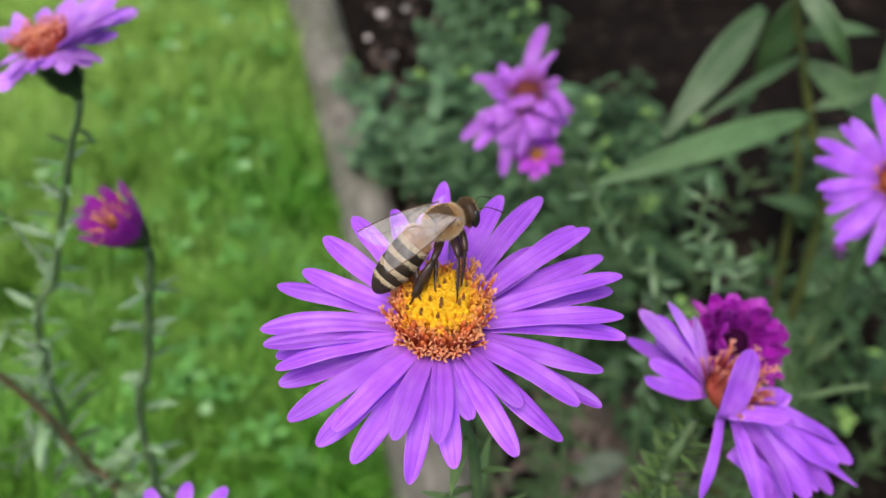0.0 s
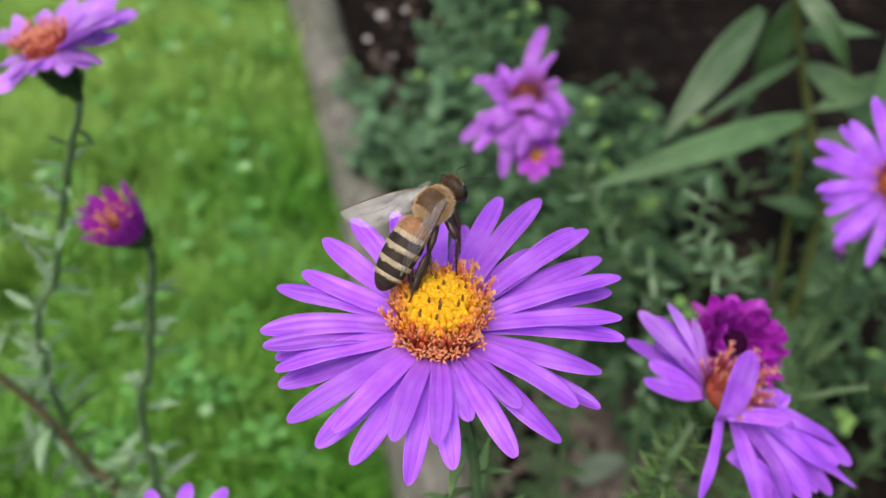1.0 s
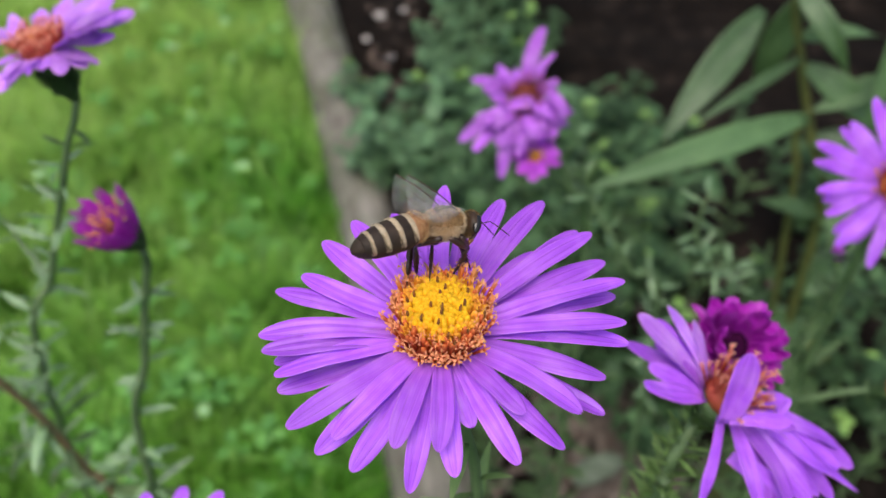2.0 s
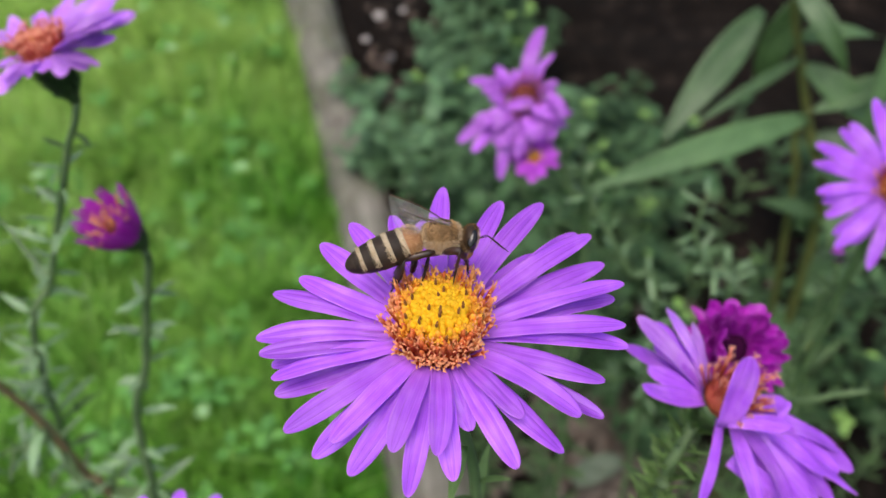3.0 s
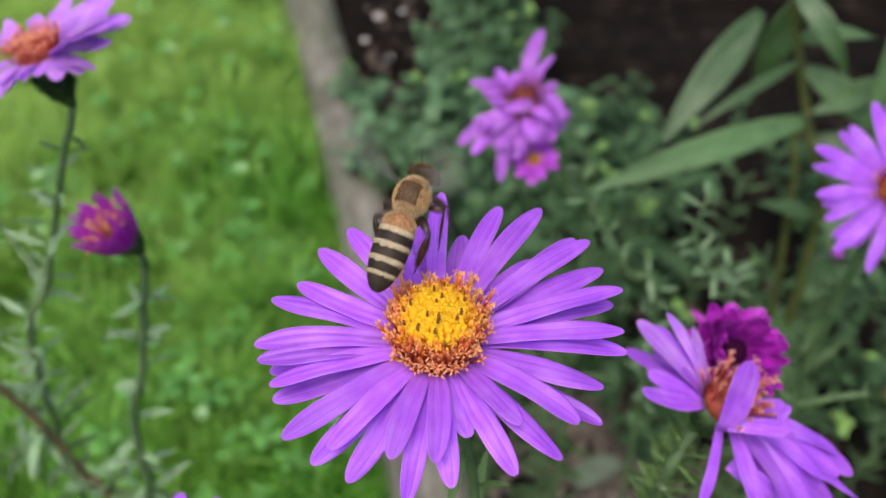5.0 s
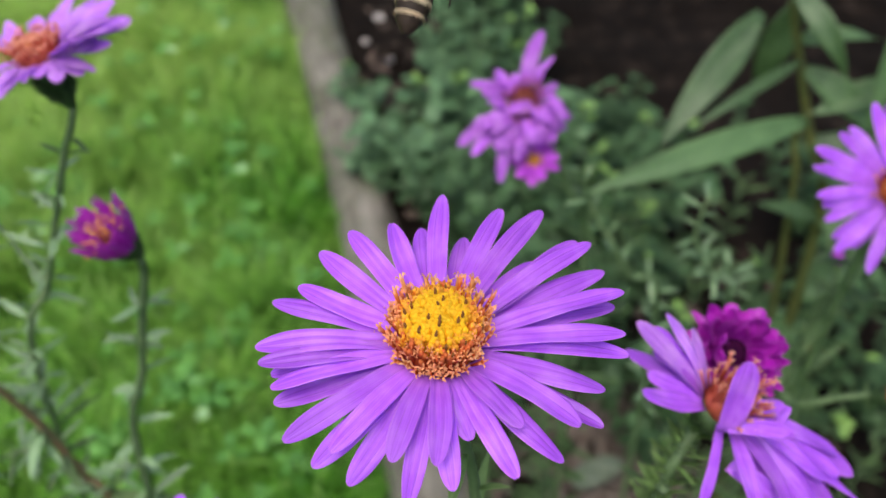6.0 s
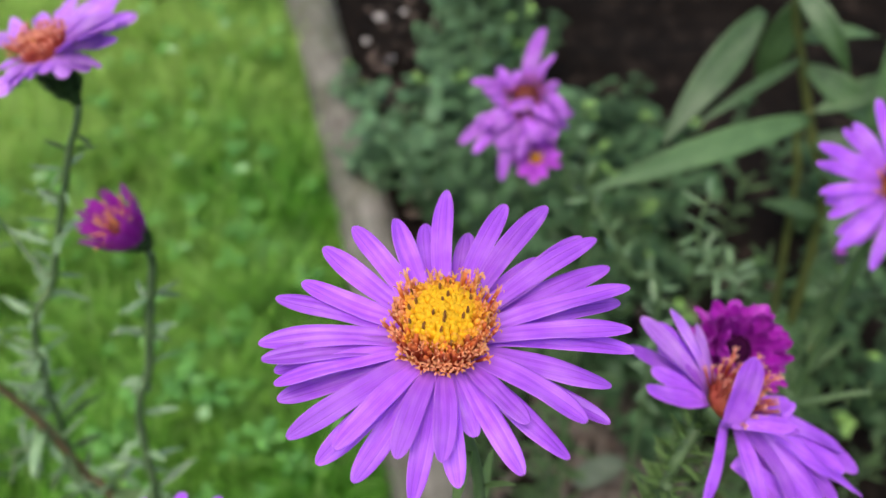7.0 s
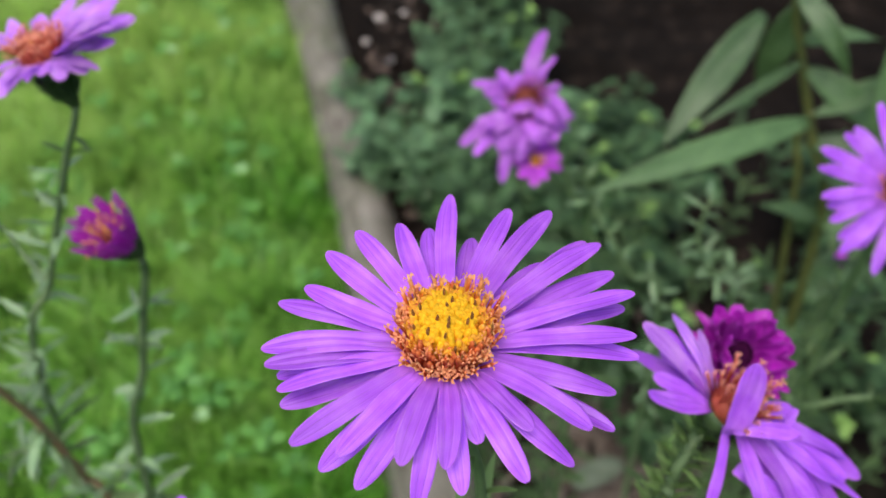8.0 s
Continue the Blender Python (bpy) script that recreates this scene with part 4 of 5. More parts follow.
            legs.append((kind, s, hip, lg, sh))
    return bee, ab, wings, legs


BEE, ABDOMEN, WINGS, LEGS = honey_bee()

# ---- the other asters ----
CAM_UP, TOWARD = Vector((0, 0.707, 0.707)), Vector((0, -0.707, 0.707))


def head_pose(pos, base, axis):
    return Matrix.Translation(vec(pos) - base) @ Vector(axis).normalized().to_track_quat("Z", "Y").to_matrix().to_4x4()


def radial_petals(head, rng, count, r0, reach, height, width, material, bend=(4, 22), twist=14, a0=0.0, z0=0.3):
    for i in range(count):
        a = a0 + 2 * math.pi * (i + rng.uniform(-0.3, 0.3)) / count
        c, s = math.cos(a), math.sin(a)
        r = rng.uniform(*reach)
        add_petal(head, (c * r0, s * r0, z0), (c * r, s * r, rng.uniform(*height)), (0, 0, 1), rng, rng.uniform(*width), material,
                  rng.uniform(*bend), rng.uniform(-twist, twist), rng.uniform(-0.1, 0.2), rng.uniform(-0.3, 0.3), 10)


def tall_aster():
    rng = random.Random(31)
    base = TALL_BASE
    plant = thing("aster", Matrix.Translation(base), "tall violet aster with a rusty orange centre, beside the lawn", "flower", "asters in the bed")
    axis = Vector((-0.22, -0.02, 1.0)).normalized()
    hm = head_pose((-69.8, 131.2, 538.8), base, axis)
    head = part("flower_head", involucre("flower_head", 2.9, 11.0, 8, 12, 1.9, 5), None, plant, "dark green bracts", hm)
    inv = hm.to_3x3().transposed()
    # petal tips in millimetres across the view and up it; the depth follows from the flower's tilt
    tips = ((-5.3, 8.2), (-7.9, -7.2), (-1.9, -6.8), (-5.3, -5.6), (3.4, -3.0), (11.6, -3.0), (15.2, -0.3), (17.0, 3.7), (16.2, 6.0), (13.2, 8.2), (10.7, 10.2), (7.6, 11.2), (1.4, 8.6), (-1.9, 6.0),
            (-7.9, 1.0), (-9.6, -3.2), (-10.6, 2.6), (-10.1, 6.8), (13.6, 1.6), (14.4, 4.6), (11.8, 6.6), (9.0, 8.0), (8.4, -1.2), (6.6, -2.6), (12.4, -1.4), (4.6, 9.6), (-8.0, 4.6), (0.6, -5.6), (2.2, -4.6), (-4.0, -7.4), (5.4, -4.0), (9.4, -3.2), (16.5, -0.5), (14.6, -1.6), (12.6, -1.9), (15.8, 1.6))
    for i, (x, y) in enumerate(tips):
        flat = axis.x * x + axis.dot(CAM_UP) * y
        d = Vector((x, 0, 0)) + CAM_UP * y + TOWARD * (-flat / axis.dot(TOWARD))
        d = inv @ d
        d.z = rng.uniform(-1.5, 0.5) if y < -2 else rng.uniform(1.0, 3.4) if i < 18 else rng.uniform(2.5, 5.0)
        root = Vector((d.x, d.y, 0)).normalized() * 3.3 + Vector((0, 0, 0.4))
        add_petal(head, root, d, (0, 0, 1), rng, rng.uniform(2.5, 3.5), PETAL_LILAC, rng.uniform(-10, 40), rng.uniform(-45, 45), rng.uniform(-0.1, 0.3), rng.uniform(-0.4, 0.4), 12)
    disc(head, rng, 110, 5.0, 0.45, BUD_RED, OPEN_RED, 30, 0.2, 0.0, 0.85)
    pts = local_stem(base, [(-67.2, 131.0, 528.2), (-68.8, 130.4, 523.8), (-72.1, 131.1, 517.7), (-76.6, 131.3, 506.7), (-82.4, 132.1, 493.3), (-88.0, 132.0, 479.1), (-99.1, 130.1, 450.3), (-118, 140, 300), (-120, 140, 5)])
    part("stem", tube_mesh("stem", pts, 0.00065, 0.001, 8, STEM), None, plant)
    dress(plant, pts, rng, 4.5, (4, 7), NARROW, (-0.2, 0.6), 0.012, 0.03, 0.4)
    dress(plant, pts, rng, 4.4, (5, 10), NARROW_PALE, (-0.3, 0.7), 0.032, 0.2, 0.7)
    dress(plant, pts, rng, 7, (8, 16), NARROW, (-0.3, 0.7), 0.2, 0.7, 0.6)
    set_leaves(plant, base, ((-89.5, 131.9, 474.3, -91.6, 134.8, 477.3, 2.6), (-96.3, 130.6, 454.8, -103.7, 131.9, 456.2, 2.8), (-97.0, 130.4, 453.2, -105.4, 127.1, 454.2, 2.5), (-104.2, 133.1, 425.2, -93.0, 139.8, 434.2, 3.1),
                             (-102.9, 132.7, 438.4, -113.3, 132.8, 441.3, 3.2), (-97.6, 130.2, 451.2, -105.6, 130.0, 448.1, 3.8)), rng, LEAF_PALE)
    side = local_stem(base, [(-87.4, 132.0, 480.2), (-91.2, 134.5, 482.7), (-94.4, 137.2, 485.4), (-97.5, 140.1, 488.3), (-101.3, 142.6, 490.8)])
    part("side_stem", tube_mesh("side_stem", side, 0.0008, 0.0004, 6, STEM), None, plant)
    dress(plant, side, rng, 4.5, (4, 8), NARROW_PALE, (-0.2, 0.6), 0.35, 1.0, 0.5)
    side = local_stem(base, [(-83, 140.5, 497), (-85.5, 140, 499.5), (-87, 139, 498.0)])
    part("side_stem", tube_mesh("side_stem", side, 0.0006, 0.0003, 6, STEM), None, plant)
    dress(plant, side, rng, 1.3, (2.5, 5), NARROW_PALE, (-0.2, 0.6), 0.3, 1.0, 0.6)
    return plant


def bud_aster():
    rng = random.Random(33)
    base = BUD_BASE
    plant = thing("aster_bud", Matrix.Translation(base), "half-open magenta aster bud on a leafy green stem", "flower", "asters in the bed")
    head = part("flower_head", involucre("flower_head", 3.3, 5.0, 4, 12, 0.8, 8), None, plant, "dark green bracts", head_pose((-61.6, 120.6, 504.4), base, (-0.5, -0.25, 1)))
    for i in range(42):
        a = 2 * math.pi * (i + rng.uniform(-0.3, 0.3)) / 42
        c, s = math.cos(a), math.sin(a)
        r = rng.uniform(4.6, 7.2)
        add_petal(head, (c * 2.9, s * 2.9, -0.8), (c * r, s * r, rng.uniform(6.4, 9.0)), (-c, -s, 0.6), rng, rng.uniform(0.85, 1.25), PETAL_MAGENTA, rng.uniform(-28, -6), rng.uniform(-7, 7), 0.2, rng.uniform(-0.12, 0.12), 10)
    disc(head, rng, 22, 2.6, 0.0, OPEN_PEACH, OPEN_PEACH, 60, 2.4, 0.0, 1.15)
    pts = local_stem(base, [(-59.4, 120.9, 499.5), (-60.2, 122.0, 494.5), (-64.1, 122.2, 480.6), (-68.3, 120.9, 462), (-75.1, 116.8, 432.7), (-80, 110, 300), (-80, 100, 5)])
    part("stem", tube_mesh("stem", pts, 0.00085, 0.0012, 8, STEM), None, plant)
    dress(plant, pts, rng, 6.5, (5, 9), NARROW_PALE, (-0.2, 0.8), 0.03, 0.22, 0.5)
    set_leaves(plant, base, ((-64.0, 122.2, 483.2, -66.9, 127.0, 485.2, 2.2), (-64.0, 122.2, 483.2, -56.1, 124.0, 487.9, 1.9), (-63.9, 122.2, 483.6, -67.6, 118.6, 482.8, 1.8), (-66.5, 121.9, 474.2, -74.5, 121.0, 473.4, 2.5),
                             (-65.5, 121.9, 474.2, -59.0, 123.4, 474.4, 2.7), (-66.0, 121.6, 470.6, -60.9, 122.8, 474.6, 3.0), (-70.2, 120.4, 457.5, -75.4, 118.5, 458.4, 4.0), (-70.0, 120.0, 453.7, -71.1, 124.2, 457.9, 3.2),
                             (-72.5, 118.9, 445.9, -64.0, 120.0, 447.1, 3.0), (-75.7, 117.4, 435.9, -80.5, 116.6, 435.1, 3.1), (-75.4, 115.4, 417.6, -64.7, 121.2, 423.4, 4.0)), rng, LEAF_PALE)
    dress(plant, pts, rng, 12, (12, 20), NARROW, (-0.3, 0.6), 0.25, 0.9, 0.3)
    return plant


def brown_branch():
    rng = random.Random(35)
    base = Vector((-0.07, 0.11, 0.0))
    plant = thing("leafy_branch", Matrix.Translation(base), "brown aster branch with narrow pale green leaves", "plant")
    pts = local_stem(base, [(-118, 124, 474), (-109.4, 123.7, 460.8), (-106.7, 123.4, 453.5), (-100.5, 122.4, 438.3), (-92.5, 118, 419.8), (-86.4, 115.5, 403), (-76, 112, 250), (-70, 110, 5)])
    part("stem", tube_mesh("stem", pts, 0.0007, 0.0015, 8, STEM_BROWN), None, plant)
    dress(plant, pts, rng, 7.5, (7, 15), NARROW_PALE, (-0.2, 0.8), 0.0, 0.24, 0.4)
    dress(plant, pts, rng, 14, (14, 22), NARROW, (-0.2, 0.8), 0.26, 0.9)
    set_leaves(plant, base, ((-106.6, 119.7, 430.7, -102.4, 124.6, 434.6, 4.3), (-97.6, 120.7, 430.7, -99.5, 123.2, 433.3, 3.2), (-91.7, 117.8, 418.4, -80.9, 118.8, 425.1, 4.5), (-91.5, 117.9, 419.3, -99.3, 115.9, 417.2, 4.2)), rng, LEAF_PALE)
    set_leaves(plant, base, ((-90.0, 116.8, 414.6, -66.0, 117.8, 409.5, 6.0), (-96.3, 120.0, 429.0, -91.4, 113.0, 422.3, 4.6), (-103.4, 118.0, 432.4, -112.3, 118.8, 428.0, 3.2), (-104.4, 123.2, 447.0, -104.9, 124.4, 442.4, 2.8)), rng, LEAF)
    for run in ([(-101.2, 122.8, 440), (-103.7, 126.8, 441.3), (-105.7, 129.0, 443.5)], [(-98.0, 121, 433.9), (-101.9, 118.5, 432.9), (-106.9, 117.2, 431.6), (-108.0, 112.0, 426.4)], [(-90, 117, 413), (-84, 117, 420), (-79, 118, 428)]):
        side = local_stem(base, run)
        part("side_stem", tube_mesh("side_stem", side, 0.0007, 0.0004, 6, STEM), None, plant)
        dress(plant, side, rng, 3.0, (5, 10), NARROW_PALE, (-0.1, 0.8), 0.1, 1.0, 0.6)
    return plant


def ragged_aster():
    rng = random.Random(37)
    base = Vector((0.06, 0.225, 0.015))
    plant = thing("ragged_aster", Matrix.Translation(base), "ragged faded violet aster with a small magenta flower below it", "flower", "asters in the bed")
    mp = Matrix.Translation(vec((24.2, 208.6, 475.0)) - base) @ Matrix((Vector((1, 0, 0)), CAM_UP, TOWARD)).transposed().to_4x4()
    head = part("flower_head", involucre("flower_head", 3.6, 6.0, 3, 11, 1.0, 9), None, plant, "green bracts", mp)
    tips = ((5.8, 21, 0, 5), (-15.5, 5, 2, 3), (14, -5, 2, 4), (10, 4, 3, 4), (-19, -13, 1, 4), (-15, -16, 3, 3.5), (-7, -24, 3, 4), (-8, 9, 2, 4.5), (5, -13, 6, 3.5), (-6, -15, 6, 4),
            (9, -12, 4, 4), (13, -8, -1, 4), (-11, -8, 5, 4), (0.5, 8, 3, 3.5), (-2, -18, 4, 3.5), (9, 13, 1, 2))
    for x, y, z, w in tips:
        t = Vector((x, y, z))
        add_petal(head, t.normalized() * 2.4, t, (0, 0, 1), rng, w, PETAL_FADED, rng.uniform(-20, 70), rng.uniform(-50, 50), rng.uniform(-0.3, 0.3), rng.uniform(-0.8, 0.8), 12)
    for _ in range(22):
        a = radians(rng.uniform(195, 345))
        r = rng.uniform(8, 15)
        t = Vector((math.cos(a) * r - 1, math.sin(a) * r - 1, rng.uniform(0, 6)))
        add_petal(head, Vector((t.x * 0.4, t.y * 0.4 - 1.5, rng.uniform(1, 3))), t, (0, 0, 1), rng, rng.uniform(2.6, 4.4), PETAL_FADED, rng.uniform(40, 118), rng.uniform(-80, 80), rng.uniform(-0.5, 0.5), rng.uniform(-1, 1), 14)
    for _ in range(20):
        a, r = rng.uniform(0, 6.283), rng.uniform(3.5, 9)
        b = Vector((math.cos(a) * r - 1, math.sin(a) * r - 4, rng.uniform(2, 5)))
        w = a + rng.uniform(-0.9, 0.9)
        add_petal(head, b, b + Vector((math.cos(w), math.sin(w), rng.uniform(-0.3, 0.5))) * rng.uniform(4, 7), (0, 0, 1), rng, rng.uniform(1.6, 2.8), PETAL_FADED, rng.uniform(60, 118), rng.uniform(-90, 90), rng.uniform(-0.5, 0.5), rng.uniform(-1, 1), 12)
    for x, y, u, v in ((-6, -3, 2.5, -2), (2, -2.5, 8, -6), (6, 1, 11, -7), (-3, -5, -9, -10), (0, -6, 3, -13), (-7, 3, -12, 1)):
        add_petal(head, Vector((x, y, 4.5)), Vector((u, v, 5.5)), (0, 0, 1), rng, 3.4, PETAL_FADED, 105, rng.uniform(-40, 40), 0.3, rng.uniform(-1, 1), 14)
    disc(head, rng, 90, 5.4, 0.0, OPEN_RUST, OPEN_RUST, 50, 2.2, 0.2, 1.0)
    mp = Matrix.Translation(vec((27.9, 198.6, 460.8)) - base) @ Matrix((Vector((1, 0, 0)), CAM_UP, TOWARD)).transposed().to_4x4() @ pose(0, 0, 0, -25, 0, 0)
    small = part("flower_head", involucre("flower_head", 2.0, 4.0, 3, 9, 0.8, 10), None, plant, "small magenta flower", mp)
    radial_petals(small, rng, 11, 1.3, (6.5, 8.8), (0.0, 2.0), (3.0, 3.8), PETAL_PINK, (0, 30))
    disc(small, rng, 22, 2.2, 0.9, BUD_YELLOW, OPEN_ORANGE, 25, -1.6, 0.0, 0.75)
    pts = local_stem(base, [(26, 211, 468), (35, 209, 457), (41.3, 208.8, 440), (51, 213.7, 409), (60, 225, 200), (60, 225, 15)])
    part("stem", tube_mesh("stem", pts, 0.0009, 0.0016, 8, STEM), None, plant)
    part("side_stem", tube_mesh("side_stem", local_stem(base, [(28, 201.5, 457.5), (32, 204, 452), (41.3, 208.8, 440)]), 0.0006, 0.0008, 6, STEM), None, plant)
    dress(plant, pts, rng, 6, (6, 12), NARROW, (-0.1, 0.8), 0.03, 0.3, 0.5)
    dress(plant, pts, rng, 11, (14, 24), NARROW, (-0.2, 0.8), 0.3, 0.95, 0.5)


def side_aster():
    rng = random.Random(39)
    base = Vector((0.11, 0.15, 0.015))
    plant = thing("aster", Matrix.Translation(base), "open violet aster with long pointed petals", "flower", "asters in the bed")
    head = part("flower_head", involucre(seed=12), None, plant, "green bracts", head_pose((91.5, 130.3, 508.8), base, (-0.15, -0.75, 0.8)))
    radial_petals(head, rng, 19, 3.6, (15.5, 18.4), (1.0, 3.0), (2.3, 2.9), PETAL, (0, 22), a0=0.1)
    radial_petals(head, rng, 16, 3.6, (13, 17), (-2.5, 0.0), (2.2, 2.8), PETAL, (5, 30), a0=0.3)
    disc(head, rng, 90, 5.2, 0.5, BUD_YELLOW, OPEN_ORANGE, 30, 0, 0.2)
    pts = local_stem(base, [(94.6, 134.0, 503.5), (97, 140, 490), (104, 148, 400), (110, 150, 200), (110, 150, 15)])
    part("stem", tube_mesh("stem", pts, 0.0009, 0.0017, 8, STEM), None, plant)
    dress(plant, pts, rng, 9, (9, 18), NARROW, (-0.2, 0.8), 0.05, 0.9, 0.5)


def faded_aster():
    rng = random.Random(41)
    base = Vector((0.03, 0.085, 0.015))
    pos = Vector((39.0, 69.2, 522.3))
    plant = thing("faded_aster", Matrix.Translation(base), "wilting pale violet aster with drooping petals and orange centre", "flower", "asters in the bed")
    axis = Vector((0.32, -0.14, 0.9)).normalized()
    hm = head_pose(pos, base, axis)
    head = part("flower_head", involucre("flower_head", 3.9, 6.5, 5, 12, 1.5, 14), None, plant, "green spreading bracts", hm)
    inv = hm.to_3x3().transposed()
    tips = ((26.2, 74.8, 533.6), (30.7, 76.9, 532.9), (34.8, 76.8, 530.0), (25.5, 74.6, 527.8), (26.5, 67.0, 528.7), (27.9, 70.6, 527.9), (38.8, 66.8, 535.4), (45.8, 62.1, 525.5), (48.3, 69.4, 521.1), (32.7, 53.9, 521.1),
            (40.6, 53.6, 519.4), (45.8, 55.8, 517.5), (57.3, 67.5, 512.1), (58.8, 64.6, 512.0), (58.0, 60.7, 512.4), (51.3, 58.7, 514.6), (57.5, 65.5, 508.5), (55.5, 63.0, 514.5), (49.0, 56.8, 516.0), (54.5, 60.0, 511.5), (29.0, 76.0, 531.0), (56.5, 66.5, 514.5), (52.8, 61.5, 516.0), (44.0, 54.0, 514.5), (28.8, 73.0, 529.6))
    for i, t in enumerate(tips):
        d = inv @ (Vector(t) - pos)
        flat = Vector((d.x, d.y, 0)).normalized()
        if i == 6:
            b, up, w, bend = inv @ (Vector((37.3, 63.6, 524.6)) - pos), inv @ Vector((-0.1, -0.72, 0.7)), 3.5, 10
        else:
            b, up, w, bend = flat * 3.2 + Vector((0, 0, 0.2)), Vector((0, 0, 1)), rng.uniform(2.4, 3.2), rng.uniform(0, 35)
        add_petal(head, b, d, up, rng, w if i != 9 else 1.9, PETAL_LILAC if i in (0, 1, 2) else PETAL, bend, 0 if i == 6 else rng.uniform(-30, 30), rng.uniform(-0.15, 0.35), rng.uniform(-0.4, 0.4), 12)
    for b, t, w in (((37.6, 63.8, 525.4), (46.3, 63.1, 524.7), 2.2), ((44.2, 64.1, 525.8), (45.6, 65.7, 527.4), 1.2), ((38.5, 61.5, 520.0), (46.5, 57.0, 515.0), 3.0)):
        add_petal(head, inv @ (Vector(b) - pos), inv @ (Vector(t) - pos), inv @ Vector((0, -0.6, 0.8)), rng, w, PETAL, 40, rng.uniform(-30, 30), 0.2, 0.5, 12)
    disc(head, rng, 76, 4.2, 0.0, OPEN_RED, OPEN_RED, 36, 0.4, 0.0, 1.15)
    stem_top = pos - axis * 6.3
    pts = local_stem(base, [stem_top, (34.0, 67.0, 512.5), (33.0, 66.0, 507), (31.6, 64.5, 499), (30, 72, 400), (30, 85, 200), (30, 85, 15)])
    part("stem", tube_mesh("stem", pts, 0.0008, 0.0016, 8, STEM), None, plant)
    dress(plant, pts, rng, 0.75, (3.2, 6.0), FRESH, (0.1, 1.0), 0.0, 0.06, 0.9)
    dress(plant, pts, rng, 7, (8, 14), NARROW, (-0.2, 0.8), 0.06, 0.3, 0.5)
    dress(plant, pts, rng, 14, (14, 24), NARROW, (-0.2, 0.8), 0.3, 0.95, 0.4)


def magenta_aster():
    rng = random.Random(43)
    base = Vector((0.045, 0.095, 0.015))
    plant = thing("magenta_aster", Matrix.Translation(base), "half-open deep magenta aster with a disc dome, near-black for the shade in the hollow", "flower", "asters in the bed")
    pos = Vector((44.5, 82.6, 517.0))
    head = part("flower_head", involucre("flower_head", 3.2, 5.0, 4, 12, 0.8, 16), None, plant, "green bracts", head_pose(pos, base, (0.06, -0.6, 0.85)))
    for layer, count, r, z, lo in ((0, 28, 7.3, 1.0, 0.0), (1, 30, 6.9, 3.4, 0.3), (2, 30, 5.6, 5.0, 0.5), (3, 24, 4.2, 5.8, 0.6)):
        for i in range(count):
            a = 2 * math.pi * (i + rng.uniform(-0.35, 0.35)) / count + layer * 0.4
            c, s = math.cos(a), math.sin(a)
            rr = r * rng.uniform(0.78, 1.2)
            add_petal(head, (c * min(2.3, r * 0.5), s * min(2.3, r * 0.5), lo), (c * rr, s * rr, z + rng.uniform(-1.6, 2.0)), (-c, -s, 0.7), rng, rng.uniform(1.6, 2.6), PETAL_MAGENTA, rng.uniform(-70, 40), rng.uniform(-45, 45), 0.4, rng.uniform(-0.4, 0.4), 10)
    # a dome fills the hollow; its dark colour is the painted shade
    part("disc_base", disc_base(2.6, 2.0, DISC_DARK), None, head, "disc dome, near-black for the shade in the hollow")
    pts = local_stem(base, [pos - Vector((0.5, -2.2, 4.5)), (45, 86, 500), (45, 92, 400), (45, 95, 200), (45, 95, 15)])
    part("stem", tube_mesh("stem", pts, 0.0008, 0.0015, 8, STEM), None, plant)
    dress(plant, pts, rng, 9, (9, 16), NARROW, (-0.2, 0.8), 0.02, 0.5, 0.5)
    dress(plant, pts, rng, 15, (14, 24), NARROW, (-0.2, 0.8), 0.5, 0.95, 0.4)


def low_aster():
    rng = random.Random(45)
    base = Vector((-0.045, 0.065, 0.0))
    plant = thing("aster", Matrix.Translation(base), "violet aster low among the leafy stems", "flower", "asters in the bed")
    head = part("flower_head", involucre(seed=18), None, plant, "green bracts", head_pose((-40.2, 55.0, 498.0), base, (0, 0, 1)))
    for a, r in ((101, 14.3), (79, 12.9), (122, 9.5), (58, 7.0), (143, 12.0), (35, 12.0), (10, 13.0), (170, 14.0), (195, 14.0), (220, 14.0), (245, 14.5), (270, 14.0), (295, 14.2), (320, 14.0), (345, 14.0)):
        c, s = math.cos(radians(a)), math.sin(radians(a))
        add_petal(head, (c * 3.6, s * 3.6, 0.3), (c * r, s * r, 1.0), (0, 0, 1), rng, 2.8, PETAL, 12, 0, 0.1)
    disc(head, rng, 60, 5.0, 0.5, BUD_YELLOW, OPEN_ORANGE, 30)
    pts = local_stem(base, [(-40.2, 55.5, 492), (-41, 57, 450), (-44, 64, 200), (-45, 65, 5)])
    part("stem", tube_mesh("stem", pts, 0.0008, 0.0016, 8, STEM), None, plant)
    dress(plant, pts, rng, 14, (10, 20), NARROW, (-0.2, 0.8), 0.1, 0.95, 0.5)


BUD_BASE, TALL_BASE = Vector((-0.08, 0.1, 0.0)), Vector((-0.12, 0.14, 0.0))
TALL = tall_aster()
BUD = bud_aster()
brown_branch()
ragged_aster()
side_aster()
faded_aster()
magenta_aster()
low_aster()


# ---- tall plant with broad leaves ----
def rib_leaf(parent, base, tip, width, rng, bend=20, twist=0, up=(0, -0.6, 0.8), origin=Vector((0, 0, 0)), side=0.0):
    b, t = vec(base) - origin, vec(tip) - origin
    ln = (t - b).length / U
    v, f, uv = strap(ln, width, bend, lance_shape, twist, 0.28, 0.0, 0.35, 18, 7, side, 0.5, rng)
    lf = part("leaf", mesh_of("leaf", v, f, uv, material=LEAF_BIG), None, parent, "long grey-green lance-shaped leaf", aim(b, t, up))
    return lf


def broad_plant():
    rng = random.Random(51)
